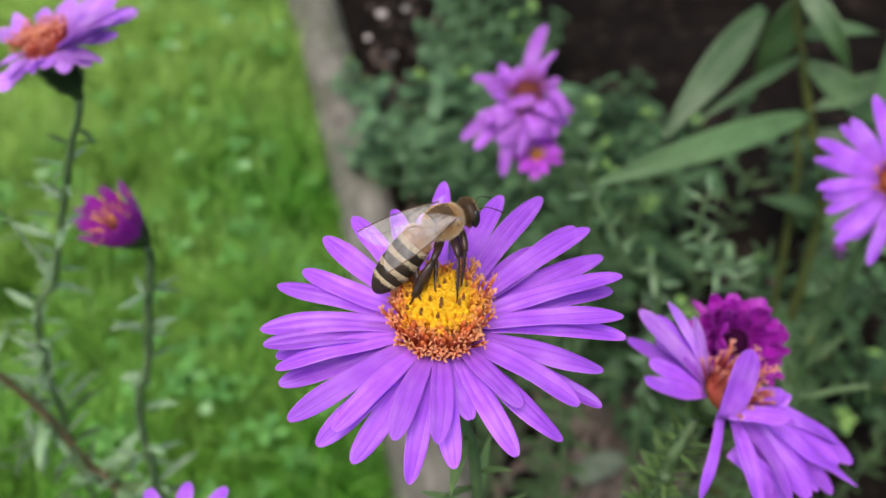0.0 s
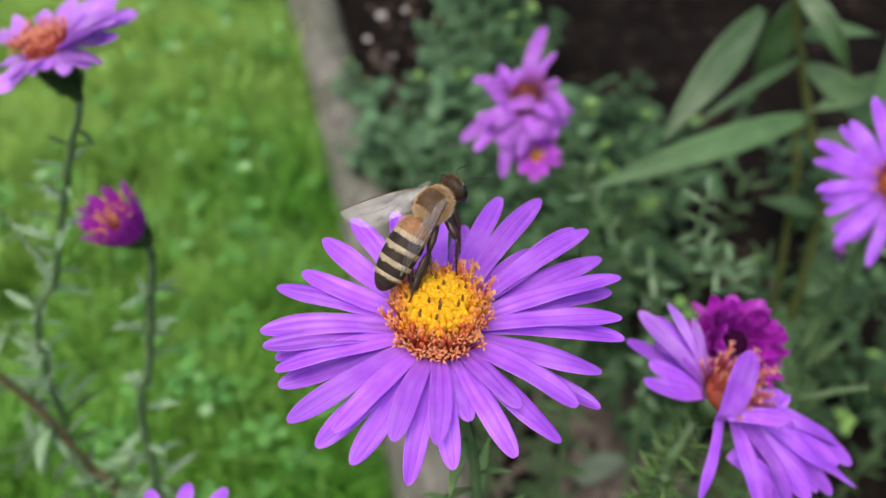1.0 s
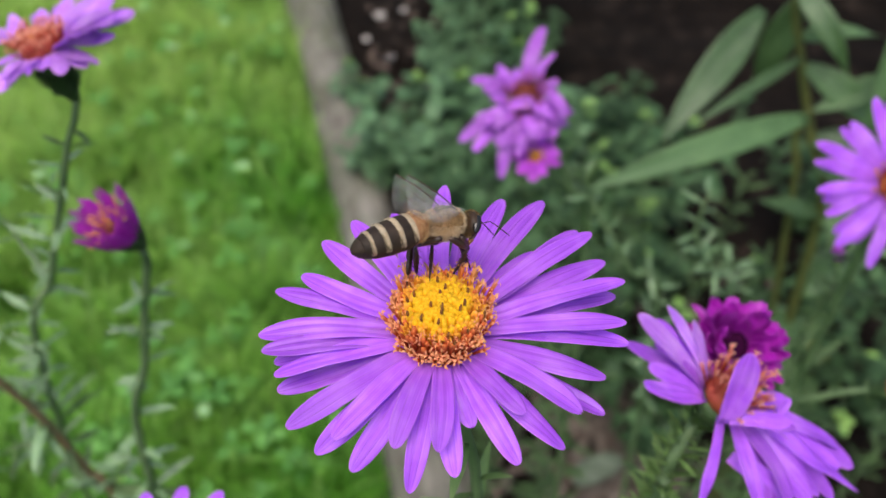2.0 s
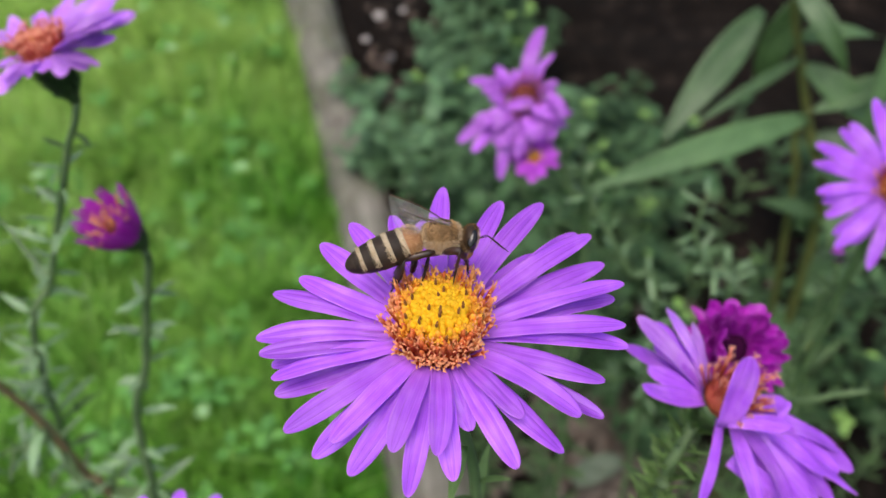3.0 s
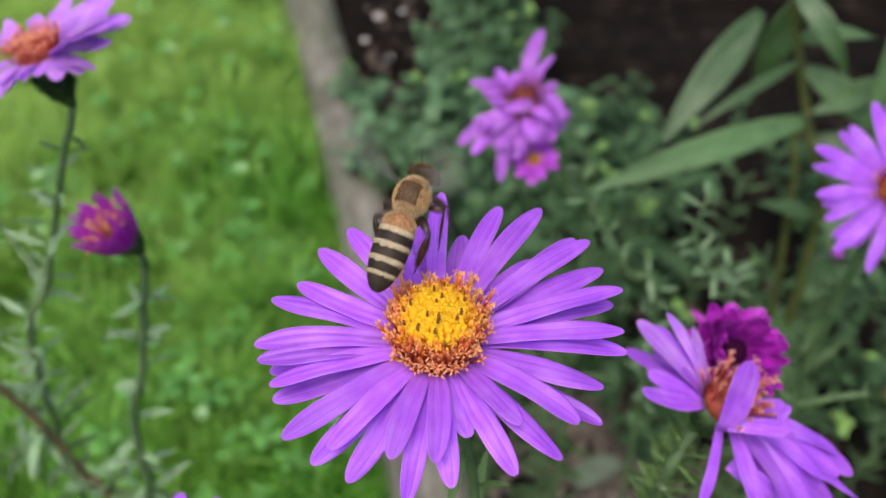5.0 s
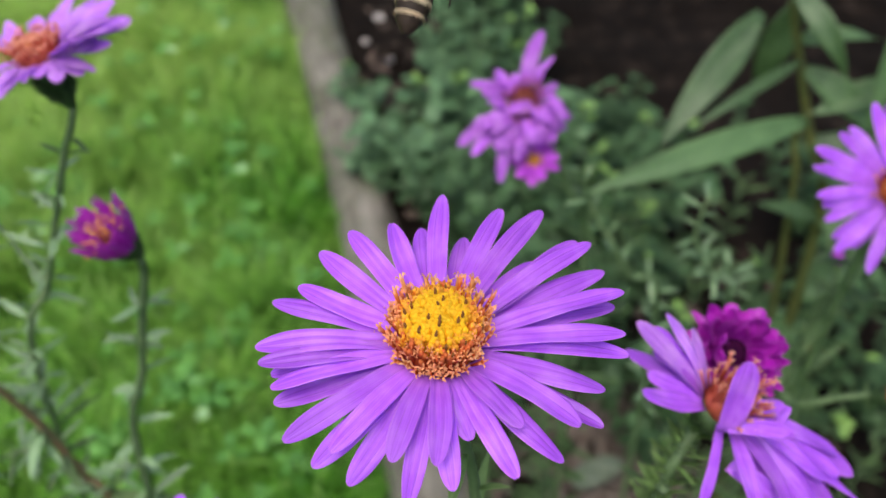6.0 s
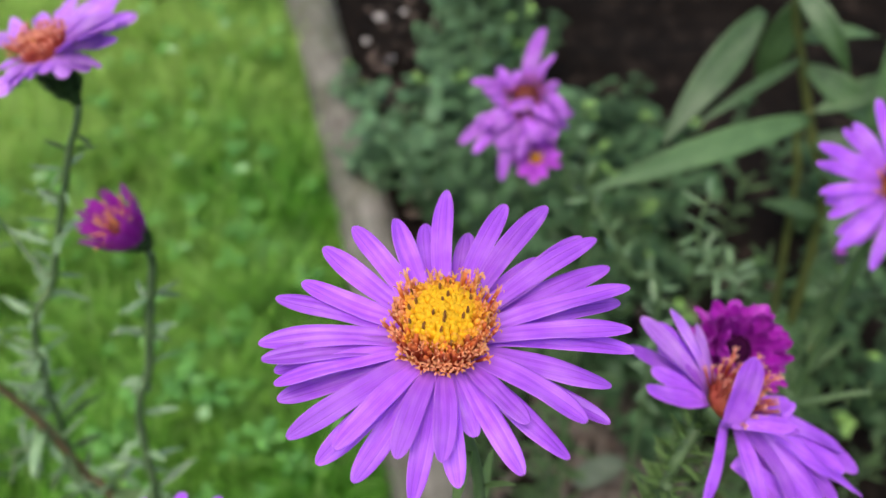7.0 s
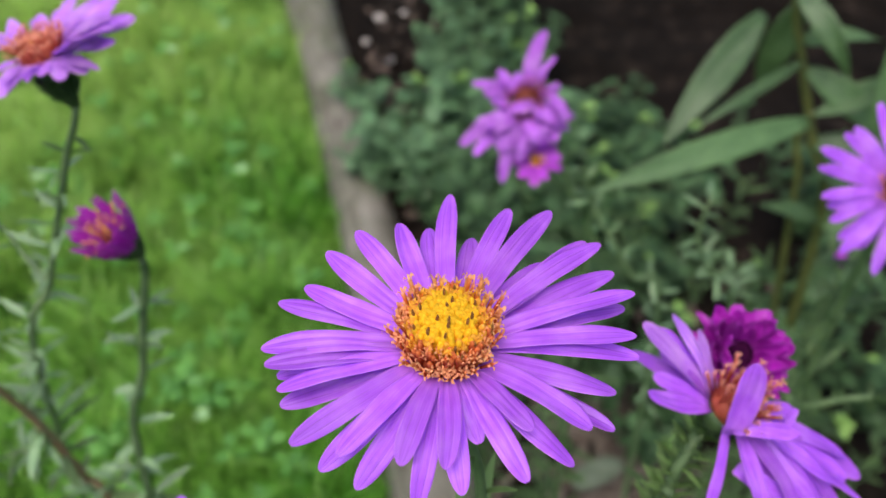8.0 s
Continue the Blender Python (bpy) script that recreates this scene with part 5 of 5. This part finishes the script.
    base = Vector((0.195, 0.305, 0.015))
    plant = thing("tall_weed", Matrix.Translation(base), "tall plant with long grey-green leaves and yellowish stalk", "plant")
    pts = local_stem(base, [(146, 332.5, 470), (150, 331, 440), (158.4, 325.2, 415), (172, 314.7, 376), (185, 309, 342), (195, 305, 200), (195, 305, 15)])
    part("stem", tube_mesh("stem", pts, 0.0015, 0.003, 8, STALK_YELLOW), None, plant)
    pts = local_stem(base, [(164, 312, 398), (162, 312.6, 381), (169, 309.4, 350), (188, 306, 200), (190, 305, 15)])
    part("stem", tube_mesh("stem", pts, 0.0012, 0.0024, 8, STALK_YELLOW), None, plant)
    for b, t, w, bend, tw in (((139, 335, 433), (93, 288, 398), 17, 10, 5), ((155, 295, 405), (58, 258, 397), 14, 24, -8), ((158, 324, 416), (104, 288.5, 405), 6, 24, 15), ((148, 331, 446), (170, 304, 420), 11, 60, 75),
                              ((151, 331, 440), (145, 334, 398), 16, 20, 20), ((160, 324, 412), (200, 306, 388), 15, 30, 50), ((156, 327, 425), (186, 318, 430), 13, 40, -65), ((175, 313, 366), (183, 287, 372), 9, 10, 0),
                              ((170, 315, 378), (212, 300, 380), 16, 30, 10), ((186, 308, 338), (150, 302, 352), 10, 20, 10), ((186, 309, 335), (240, 280, 330), 20, 30, 10), ((192, 306, 260), (150, 260, 280), 20, 30, 10), ((192, 306, 280), (230, 330, 320), 22, 30, 10)):
        rib_leaf(plant, b, t, w, rng, bend, tw, (0, -0.6, 0.8), base)
    other = Vector((0.215, 0.32, 0.015))
    plant = thing("tall_weed", Matrix.Translation(other), "tall plant with long grey-green leaves", "plant")
    pts = local_stem(other, [(190, 322, 470), (195, 318, 440), (205, 314, 380), (215, 320, 200), (215, 320, 15)])
    part("stem", tube_mesh("stem", pts, 0.002, 0.0032, 8, STEM), None, plant)
    for b, t, w in (((192, 320, 455), (182, 296, 400), 13), ((194, 318, 445), (175, 325, 470), 12), ((200, 316, 410), (165, 312, 396), 14), ((204, 314, 388), (175, 300, 375), 12), ((200, 316, 405), (235, 310, 420), 20)):
        rib_leaf(plant, b, t, w, rng, 28, rng.uniform(-20, 20), origin=other)


broad_plant()


# ---- small shoots ----
def shoot(name, label, pts, rng, r0, step, size, meshes, lift=(0.0, 0.9), material=STEM, pair=0.5, start=0.0, end=0.95):
    base = vec(pts[-1])
    plant = thing(name, Matrix.Translation(base), label, "plant", "leafy shoots in the bed")
    line = local_stem(base, pts)
    part("stem", tube_mesh("stem", line, r0 * U, r0 * 2.2 * U, 6, material), None, plant)
    dress(plant, line, rng, step, size, meshes, lift, start, end, pair)
    return plant, base


def shoots():
    rng = random.Random(55)
    shoot("leafy_shoot", "slender green shoot with a tuft of pale leaves", [(78.2, 188, 455.5), (76.6, 186, 448), (77, 184.3, 440.8), (83.8, 183.8, 429), (94, 185, 409), (110, 190, 200), (112, 190, 15)], rng, 0.45, 2.0, (5, 9.5), NARROW_PALE, (-0.2, 0.5), end=0.12)
    shoot("leafy_shoot", "thin winding green shoot with few leaves", [(45, 210, 449), (46, 208.5, 443), (47.7, 207.5, 438.6), (52, 206, 430), (57.9, 204.3, 421), (65.8, 203.2, 406), (78.4, 204.8, 386), (90, 210, 200), (90, 210, 15)], rng, 0.6, 4.5, (5, 10), NARROW_PALE, end=0.3)
    plant, base = shoot("seed_head", "spent orange aster head on a fuzzy side shoot", [(101.6, 118.8, 454.8), (100, 119.6, 454.2), (94.7, 121, 451), (87.9, 125.9, 442), (88.6, 147, 428), (95, 160, 300), (95, 160, 15)], rng, 0.6, 1.6, (2.5, 4), NARROW, (0.2, 1.0), pair=0.8, end=0.12)
    head = part("flower_head", involucre("flower_head", 2.6, 5.0, 4, 11, 1.0, 22), None, plant, "dry bracts", head_pose((104.6, 117.3, 457.2), base, (0.7, -0.4, 0.6)))
    disc(head, rng, 34, 3.2, 0.1, BUD_ORANGE, OPEN_RED, 45, 0, 0.0, 0.8)
    for a in (300,):
        c, s = math.cos(radians(a)), math.sin(radians(a))
        add_petal(head, (c * 2.4, s * 2.4, 0), (c * 9, s * 9, -2), (0, 0, 1), rng, 1.6, PETAL, 30, 40, 0.3)
    plant, base = shoot("closed_bud", "closed pink bud on a thin stem", [(140.2, 211.6, 404.5), (142, 214, 398), (146, 216, 380), (150, 220, 200), (150, 220, 15)], rng, 0.5, 6, (7, 12), NARROW, end=0.4)
    head = part("flower_head", involucre("flower_head", 2.2, 4.0, 3, 9, 0.6, 24), None, plant, "pale bracts", head_pose((140, 211, 407), base, (-0.5, -0.1, 0.8)))
    for i in range(9):
        a = i * 0.7
        c, s = math.cos(a), math.sin(a)
        add_petal(head, (c * 1.6, s * 1.6, -0.5), (c * 0.9, s * 0.9, 4.8), (-c, -s, 0.3), rng, 1.6, PETAL_PINK, -40, 0, 0.3)
    # leafy aster stems that fill the bed behind the flowers
    spots = [(0.06, 0.26, 320), (0.15, 0.25, 330), (0.03, 0.3, 280), (0.06, 0.38, 260), (0.19, 0.38, 270), (0.07, 0.2, 290),
             (0.23, 0.18, 300), (0.12, 0.44, 250), (0.03, 0.43, 230), (0.2, 0.46, 220), (0.02, 0.2, 270), (0.28, 0.3, 240)]
    for x, y, h in spots:
        x, y = x * 1000, y * 1000
        lean = (rng.uniform(-35, 35), rng.uniform(-45, 15))
        shoot("leafy_shoot", "upright leafy green aster stem without a flower", [(x + lean[0], y + lean[1], h), (x + lean[0] * 0.7, y + lean[1] * 0.6, h * 0.75), (x, y, h * 0.4), (x, y, 15)], rng, 0.5, 6.5, (9, 22), NARROW, pair=0.5)


shoots()


# ---- low green plants on the bed ----
def low_plant(seed, height, lime=False, skin=LEAF_LOW):
    rng = random.Random(seed)
    plant = thing("low_plant", pose(0, 0, 0), "low bushy green plant with small rounded leaves", "plant", "low green plants in the bed")
    store, tips = ([], [], []), ([], [], [])
    for k in range(6):
        a = k * 1.05 + rng.uniform(-0.3, 0.3)
        r = height * rng.uniform(0.2, 0.65)
        h = height * rng.uniform(0.6, 1.1)
        pts = smooth_line([vec((0, 0, 0)), vec((math.cos(a) * r * 0.35, math.sin(a) * r * 0.35, h * 0.5)), vec((math.cos(a) * r, math.sin(a) * r, h))], 4)
        part("stem", tube_mesh("stem", pts, 0.0009, 0.0006, 5, STEM), None, plant)
        foliage(pts, rng, height * 0.075, (9, 19) if skin is LEAF_LOW else (13, 25), ROUND, (-0.2, 0.4), 0.2, 1.0, 0.8, store)
        if lime and k < 2:
            foliage(pts, rng, height * 0.03, (9, 14), ROUND, (0.2, 1.0), 0.94, 1.0, 0.6, tips)
    part("foliage", mesh_of("foliage", *store, material=skin), None, plant, kind="stuff")
    if lime:
        part("young_leaves", mesh_of("young_leaves", *tips, material=LEAF_LIME), None, plant, "bright lime young leaves", kind="stuff")
    return plant


def low_plants():
    rng = random.Random(61)
    kinds = [low_plant(70, 85), low_plant(71, 110, True), low_plant(72, 140), low_plant(73, 120, True)]
    kinds += [low_plant(74, 95, True, LEAF_SAGE), low_plant(75, 115, False, LEAF_SAGE)]
    first = [(0.09, 1.05), (0.07, 0.87), (0.025, 0.6), (0.2, 0.7), (-0.055, 0.72), (-0.015, 0.71)]
    for ob, (x, y) in zip(kinds, first):
        ob.matrix_basis = pose(x, y, 0.012)
    spots = [(0.05, 0.72), (0.05, 0.85), (0.09, 0.8), (0.08, 0.92), (0.06, 1.05), (0.08, 1.15), (0.02, 0.62), (0.07, 0.64), 
             (0.03, 0.54), (0.09, 0.56), (0.21, 0.62), (0.06, 0.47), (0.36, 0.62), (0.02, 0.41), 
             (0.55, 1.15), (0.68, 1.05), (0.62, 1.25), (0.1, 1.3), (-0.05, 1.32), (0.0, 0.69), (0.05, 0.78), (0.09, 0.72), (0.1, 0.86), (0.19, 0.75),
             (0.08, 0.6), (0.05, 0.5), (0.1, 0.51), (0.12, 0.55), (0.09, 0.44), (0.1, 0.9), (0.085, 0.97), (0.15, 0.43), (0.2, 0.41), (0.17, 0.37), (0.37, 0.54), (0.34, 0.4), (0.17, 0.52), (0.22, 0.55), (0.33, 0.5), (0.28, 0.48), (0.3, 0.42), 
             (0.42, 0.6), (0.15, 0.6), (0.14, 0.66), (0.03, 0.7), (0.14, 0.5)]
    for x, y in spots:
        k = rng.choice(kinds[4:] if 0.67 < y < 0.84 and x < 0.11 else kinds[:4])
        s = rng.uniform(0.75, 1.2)
        copy_thing(k, pose(x + rng.uniform(-0.01, 0.01), y + rng.uniform(-0.01, 0.01), 0.012, 0, 0, rng.uniform(0, 360))).scale = (s, s, s)
    copy_thing(kinds[4], pose(-0.095, 0.83, 0.012, 0, 0, 70)).scale = (0.6, 0.6, 0.6)
    for x, y, turn, s in ((0.01, 0.9, 20, 0.62), (0.0, 0.95, 140, 0.6), (0.02, 1.0, 250, 0.65), (0.025, 1.07, 80, 0.7), (0.005, 1.12, 310, 0.7)):
        copy_thing(kinds[5], pose(x, y, 0.012, 0, 0, turn)).scale = (s, s, s)


low_plants()

# ---- motion ----
# time, place of the thorax, its turn in degrees, droop of the abdomen
BEE_ROWS = [
    (0.0, 0.00011, 0.05699, 0.56668, -5, -8, 30, 32),
    (0.3, -0.00045, 0.05702, 0.56668, -6, -10, 35, 26),
    (0.5, -0.00049, 0.05725, 0.56689, -7, -9, 38, 28),
    (0.7, -0.00086, 0.05742, 0.56721, -4, -11, 42, 30),
    (1.0, -0.00082, 0.05801, 0.56803, -2, -17, 47, 24),
    (1.2, -0.00038, 0.05830, 0.56801, -3, -0, 55, 8),
    (1.4, 0.00012, 0.05781, 0.56723, -15, 12, 44, 1),
    (1.5, 0.00025, 0.05760, 0.56687, -30, 14, 38, 3),
    (1.7, 0.00028, 0.05770, 0.56676, -41, 21, 30, 16),
    (2.3, 0.00055, 0.05755, 0.56590, -40, 8, 10, 17),
    (2.8, 0.00080, 0.05736, 0.56524, -39, -4, -8, 19),
    (3.0, 0.00045, 0.05755, 0.56521, -40, 2, 4, 21),
    (3.2, -0.00052, 0.05749, 0.56556, -38, 2, 6, 29),
    (3.5, -0.00108, 0.05764, 0.56634, -35, 0, 6, 37),
    (3.8, -0.00127, 0.05821, 0.56674, -27, 1, 12, 61),
    (4.0, -0.00140, 0.05838, 0.56680, -20, -1, 18, 50),
    (4.2, -0.00157, 0.05876, 0.56695, -11, 1, 26, 34),
    (4.5, -0.00186, 0.05915, 0.56699, -4, -4, 37, 22),
    (4.7, -0.00290, 0.05969, 0.56769, 0, -28, 44, 21),
    (5.0, -0.00240, 0.06000, 0.56850, 0, -20, 66, 14),
    (5.3, -0.00240, 0.06350, 0.57300, 0, -26, 76, 16),
    (5.6, -0.00220, 0.07080, 0.58000, 0, -24, 82, 18),
    (5.8, -0.00064, 0.07440, 0.58291, 0, -22, 73, 18),
    (5.9, -0.00056, 0.07565, 0.58415, 0, -22, 72, 18),
    (6.0, -0.00047, 0.07656, 0.58526, 0, -22, 71, 18),
    (6.1, -0.00033, 0.07697, 0.58584, 0, -21, 70, 18),
    (6.2, 0.00022, 0.07712, 0.58617, 0, -20, 69, 18),
    (6.4, 0.00212, 0.07731, 0.58641, 0, -20, 68, 18),
    (6.6, 0.00416, 0.07689, 0.58603, 0, -20, 68, 18),
    (6.8, 0.00712, 0.07702, 0.58642, 0, -20, 64, 18),
    (7.0, 0.00900, 0.07950, 0.59050, 0, -20, 62, 18),
    (7.2, 0.01400, 0.08700, 0.60000, 0, -20, 60, 18),
    (7.5, 0.02600, 0.11500, 0.62500, 0, -15, 55, 15),
    (8.0, 0.06500, 0.18500, 0.68000, 0, -10, 50, 15),
]
# sway of the plants: time, lean about x and about y in degrees
SWAY_MAIN = [(0.0, 0.00, 0.00), (0.5, 0.02, -0.01), (1.0, 0.00, -0.01), (1.5, 0.02, 0.01), (3.0, 0.00, 0.04), (3.5, -0.03, -0.05), (4.0, -0.03, 0.00), (4.5, -0.01, 0.01), (6.0, 0.03, 0.04), (6.5, 0.01, 0.02), (7.0, 0.05, 0.05), (7.5, 0.03, 0.01), (8.0, 0.04, 0.06)]
SWAY_BUD = [(0.0, 0.00, 0.00), (0.5, -0.09, 0.10), (1.0, -0.05, 0.03), (1.5, 0.08, -0.01), (3.0, -0.03, 0.10), (3.5, 0.06, -0.08), (4.0, 0.11, -0.09), (4.5, 0.01, 0.03), (6.0, 0.14, 0.04), (6.5, -0.02, 0.04), (7.0, -0.05, 0.15), (7.5, 0.02, 0.09), (8.0, 0.14, 0.04)]
SWAY_TALL = [(0.0, 0.00, 0.00), (0.5, 0.02, 0.03), (1.0, 0.00, -0.01), (1.5, 0.01, -0.01), (3.0, 0.02, 0.08), (3.5, -0.02, -0.09), (4.0, 0.01, -0.07), (4.5, 0.05, -0.01), (6.0, 0.06, 0.02), (6.5, 0.00, 0.03), (7.0, 0.04, 0.10), (7.5, 0.01, 0.06), (8.0, 0.06, 0.06)]
# wings at rest: time, then the way of the tip and of the hind edge (right, up the view, towards it), left wing and right wing
WING_ROWS = [
    (0.0, -0.93, -0.34, -0.12, 0.2, -0.9, 0.35, -0.73, -0.58, 0.36, -0.6, 0.75, 0.25),
    (0.4, -0.94, -0.32, -0.12, 0.2, -0.9, 0.35, -0.68, -0.65, 0.36, -0.55, 0.75, 0.3),
    (0.6, -0.95, -0.3, -0.12, 0.15, -0.9, 0.4, -0.5, -0.82, 0.3, -0.3, 0.3, 0.9),
    (1.25, -0.95, -0.26, -0.12, 0.1, -0.9, 0.4, -0.5, -0.82, 0.3, -0.2, 0.1, 0.97),
    (1.4, -0.5, 0.3, 0.8, 0.2, -0.3, 0.9, -0.45, 0.35, 0.82, -0.1, 0.1, -1.0),
    (1.5, -0.2, 0.22, 0.95, 0.2, -0.3, 0.1, -0.13, 0.25, 0.96, 0.2, -0.3, 0.1),
    (1.7, -0.47, 0.35, 0.81, -0.6, -0.75, 0.0, -0.5, 0.34, 0.8, -0.6, -0.7, 0.1),
    (2.8, -0.6, 0.3, 0.74, -0.3, -0.9, 0.1, -0.55, 0.2, 0.8, 0.15, -0.12, 0.95),
    (3.0, -0.6, 0.27, 0.75, -0.3, -0.9, 0.1, -0.5, 0.14, 0.85, 0.15, -0.12, 0.95),
    (3.4, -0.62, 0.22, 0.75, -0.3, -0.9, 0.1, -0.66, 0.2, 0.72, 0.2, -0.1, 0.95),
    (3.7, -0.42, 0.2, 0.88, -0.5, -0.8, 0.0, -0.74, 0.0, 0.66, 0.2, -0.04, 0.97),
    (4.05, -0.38, 0.2, 0.9, -0.5, -0.8, 0.0, -0.76, 0.02, 0.64, 0.2, -0.04, 0.97),
]
# where each foot stands on the flower's centre: time, place in millimetres
FEET = {
    ('hind', -1): ((0, -3.0, -0.9, 4.8), (1.0, -3.0, -0.8, 4.9), (1.3, -2.1, 1.5, 5.3), (1.5, -1.9, 3.3, 4.2), (1.7, -1.9, 4.9, 2.4), (2.8, -3.9, 4.3, 2.4), (3.0, -4.7, 3.3, 2.4), (3.5, -4.6, 3.9, 2.4), (4.0, -4.3, 5.2, 2.4), (4.5, -4.2, 3.9, 2.4)),
    ('hind', 1): ((0, -1.8, -0.7, 5.7), (1.0, -2.6, 0.4, 5.2), (1.2, -3.4, 2.8, 3.4), (1.5, -3.3, 2.5, 3.8), (2.8, -2.8, 4.5, 2.4), (3.5, -3.5, 4.4, 2.4), (4.5, -4.3, 4.7, 2.4)),
    ('middle', -1): ((0, 1.5, -0.9, 5.8), (1.0, 1.6, 2.9, 4.7), (1.5, 1.0, 5.2, 2.4), (3.0, 1.2, 2.4, 5.2), (3.5, -0.2, 5.4, 2.4), (4.0, -0.2, 5.3, 2.4), (4.5, -0.5, 1.9, 5.6)),
    ('middle', 1): ((0, -0.5, -0.2, 6.1), (1.0, -0.7, -0.3, 6.0), (1.5, -0.7, 2.6, 5.2), (3.0, -1.7, 2.3, 5.1), (4.5, -3.7, 4.4, 2.4)),
    ('front', -1): ((0, 1.9, 0.9, 5.6), (1.0, 2.3, 5.2, 2.4), (1.5, 1.9, 5.7, 2.4), (3.0, 2.8, 5.8, 2.4), (3.5, 2.8, 5.5, 2.4), (4.0, 2.0, 5.9, 2.4), (4.5, 1.9, 4.9, 2.4)),
    ('front', 1): ((0, 2.8, 4.5, 2.4), (1.5, 3.0, 6.2, 2.4), (3.0, 2.9, 6.4, 2.4), (4.5, 2.3, 5.4, 2.4)),
}
FLIGHT = 4.75


def between(rows, t):
    """The values of a table at time t, eased between its rows."""
    if t <= rows[0][0]:
        return rows[0][1:]
    for a, b in zip(rows, rows[1:]):
        if t <= b[0]:
            k = (t - a[0]) / (b[0] - a[0])
            k = k * k * (3 - 2 * k)
            return tuple(p + (q - p) * k for p, q in zip(a[1:], b[1:]))
    return rows[-1][1:]


def sway_rows(base, table):
    return [(t, Matrix.Translation(base) @ pose(0, 0, 0, rx, ry, 0)) for t, rx, ry in table]


def leg_pose(hip, target, kind, s):
    """Bends a leg of two stiff pieces so that its foot comes to target, in the bee's space."""
    a, b = (x * U for x in LEG_LEN[kind])
    d = target - hip
    r = min(max(d.length, abs(a - b) * 1.05), (a + b) * 0.985)
    d = d.normalized()
    pole = Vector((-0.25 if kind == "hind" else 0.3, s * 0.8, 0.75))
    y = pole.cross(d).normalized()
    up = d.cross(y)
    ca = (a * a + r * r - b * b) / (2 * a * r)
    ang = math.acos(max(-1, min(1, ca)))
    x = d * math.cos(ang) + up * math.sin(ang)
    knee = hip + x * a
    z = x.cross(y)
    m = Matrix((x, y, z)).transposed().to_4x4()
    m.translation = hip
    foot = hip + d * r
    v = m.to_3x3().transposed() @ (foot - knee)
    bend = math.atan2(-v.z, v.x)
    return m, Matrix.Translation((a, 0, 0)) @ Matrix.Rotation(bend, 4, "Y")


def wing_pose(s, swing, rise, roll):
    d = Vector((math.cos(radians(swing)) * math.cos(radians(rise)), s * math.sin(radians(swing)) * math.cos(radians(rise)), math.sin(radians(rise))))
    m = aim((0.5 * U, s * 1.5 * U, 1.0 * U), Vector((0.5 * U, s * 1.5 * U, 1.0 * U)) + d, (0, 0, 1))
    return m @ Matrix.Rotation(radians(roll) * s, 4, "X")


def wing_rest(s, body, tip, hind):
    """A wing's pose in the bee's space from the way of its tip and hind edge in the world."""
    turn = body.to_3x3().transposed()
    world = lambda a: Vector((a[0], 0, 0)) + CAM_UP * a[1] + TOWARD * a[2]
    hinge = Vector((0.5 * U, s * 1.5 * U, 1.0 * U))
    return aim(hinge, hinge + turn @ world(tip), turn @ (world(tip).cross(world(hind)) * s))


def motions():
    walk(MAIN, sway_rows(MAIN_BASE, SWAY_MAIN))
    walk(BUD, sway_rows(BUD_BASE, SWAY_BUD))
    walk(TALL, sway_rows(TALL_BASE, SWAY_TALL))
    steps = [round(0.1 * i, 2) for i in range(81)]
    body = {}
    for t in steps:
        x, y, z, rx, ry, rz, droop = between(BEE_ROWS, t)
        body[t] = pose(x, y, z, rx, ry, rz)
    walk(BEE, [(t, body[t]) for t in steps])
    walk(ABDOMEN, [(t, pose(-2.0 * U, 0, 0, 0, -between(BEE_ROWS, t)[6], 0)) for t in steps])
    flap = [round(4.1 + i / 30, 4) for i in range(118)]
    for side, s, k in (("left", 1, 0), ("right", -1, 6)):
        rows = []
        for t in steps:
            if t < 4.05:
                w = between(WING_ROWS, t)
                rows.append((t, wing_rest(s, body[t], w[k:k + 3], w[k + 3:k + 6])))
        rows += [(t, wing_pose(s, 132 + (8 if i % 2 else -8), 92 if i % 2 else 34, 12 if i % 2 else -12)) for i, t in enumerate(flap) if t <= 8.0]
        walk(WINGS[side], rows)
    for kind, s, hip, lg, sh in LEGS:
        upper, lower = [], []
        for t in steps:
            rx, ry = between(SWAY_MAIN, t)
            stand = Matrix.Translation(MAIN_BASE) @ pose(0, 0, 0, rx, ry, 0) @ MAIN_HEAD @ vec(between(FEET[kind, s], t))
            stand = body[t].inverted() @ stand
            hang = hip + Vector(({"front": 1.6, "middle": -0.4, "hind": -3.2}[kind], s * 1.6, -2.8)) * U
            k = min(1, max(0, (t - FLIGHT) / 0.4))
            a, b = leg_pose(hip, stand.lerp(hang, k), kind, s)
            upper.append((t, a))
            lower.append((t, b))
        walk(lg, upper)
        walk(sh, lower)


motions()
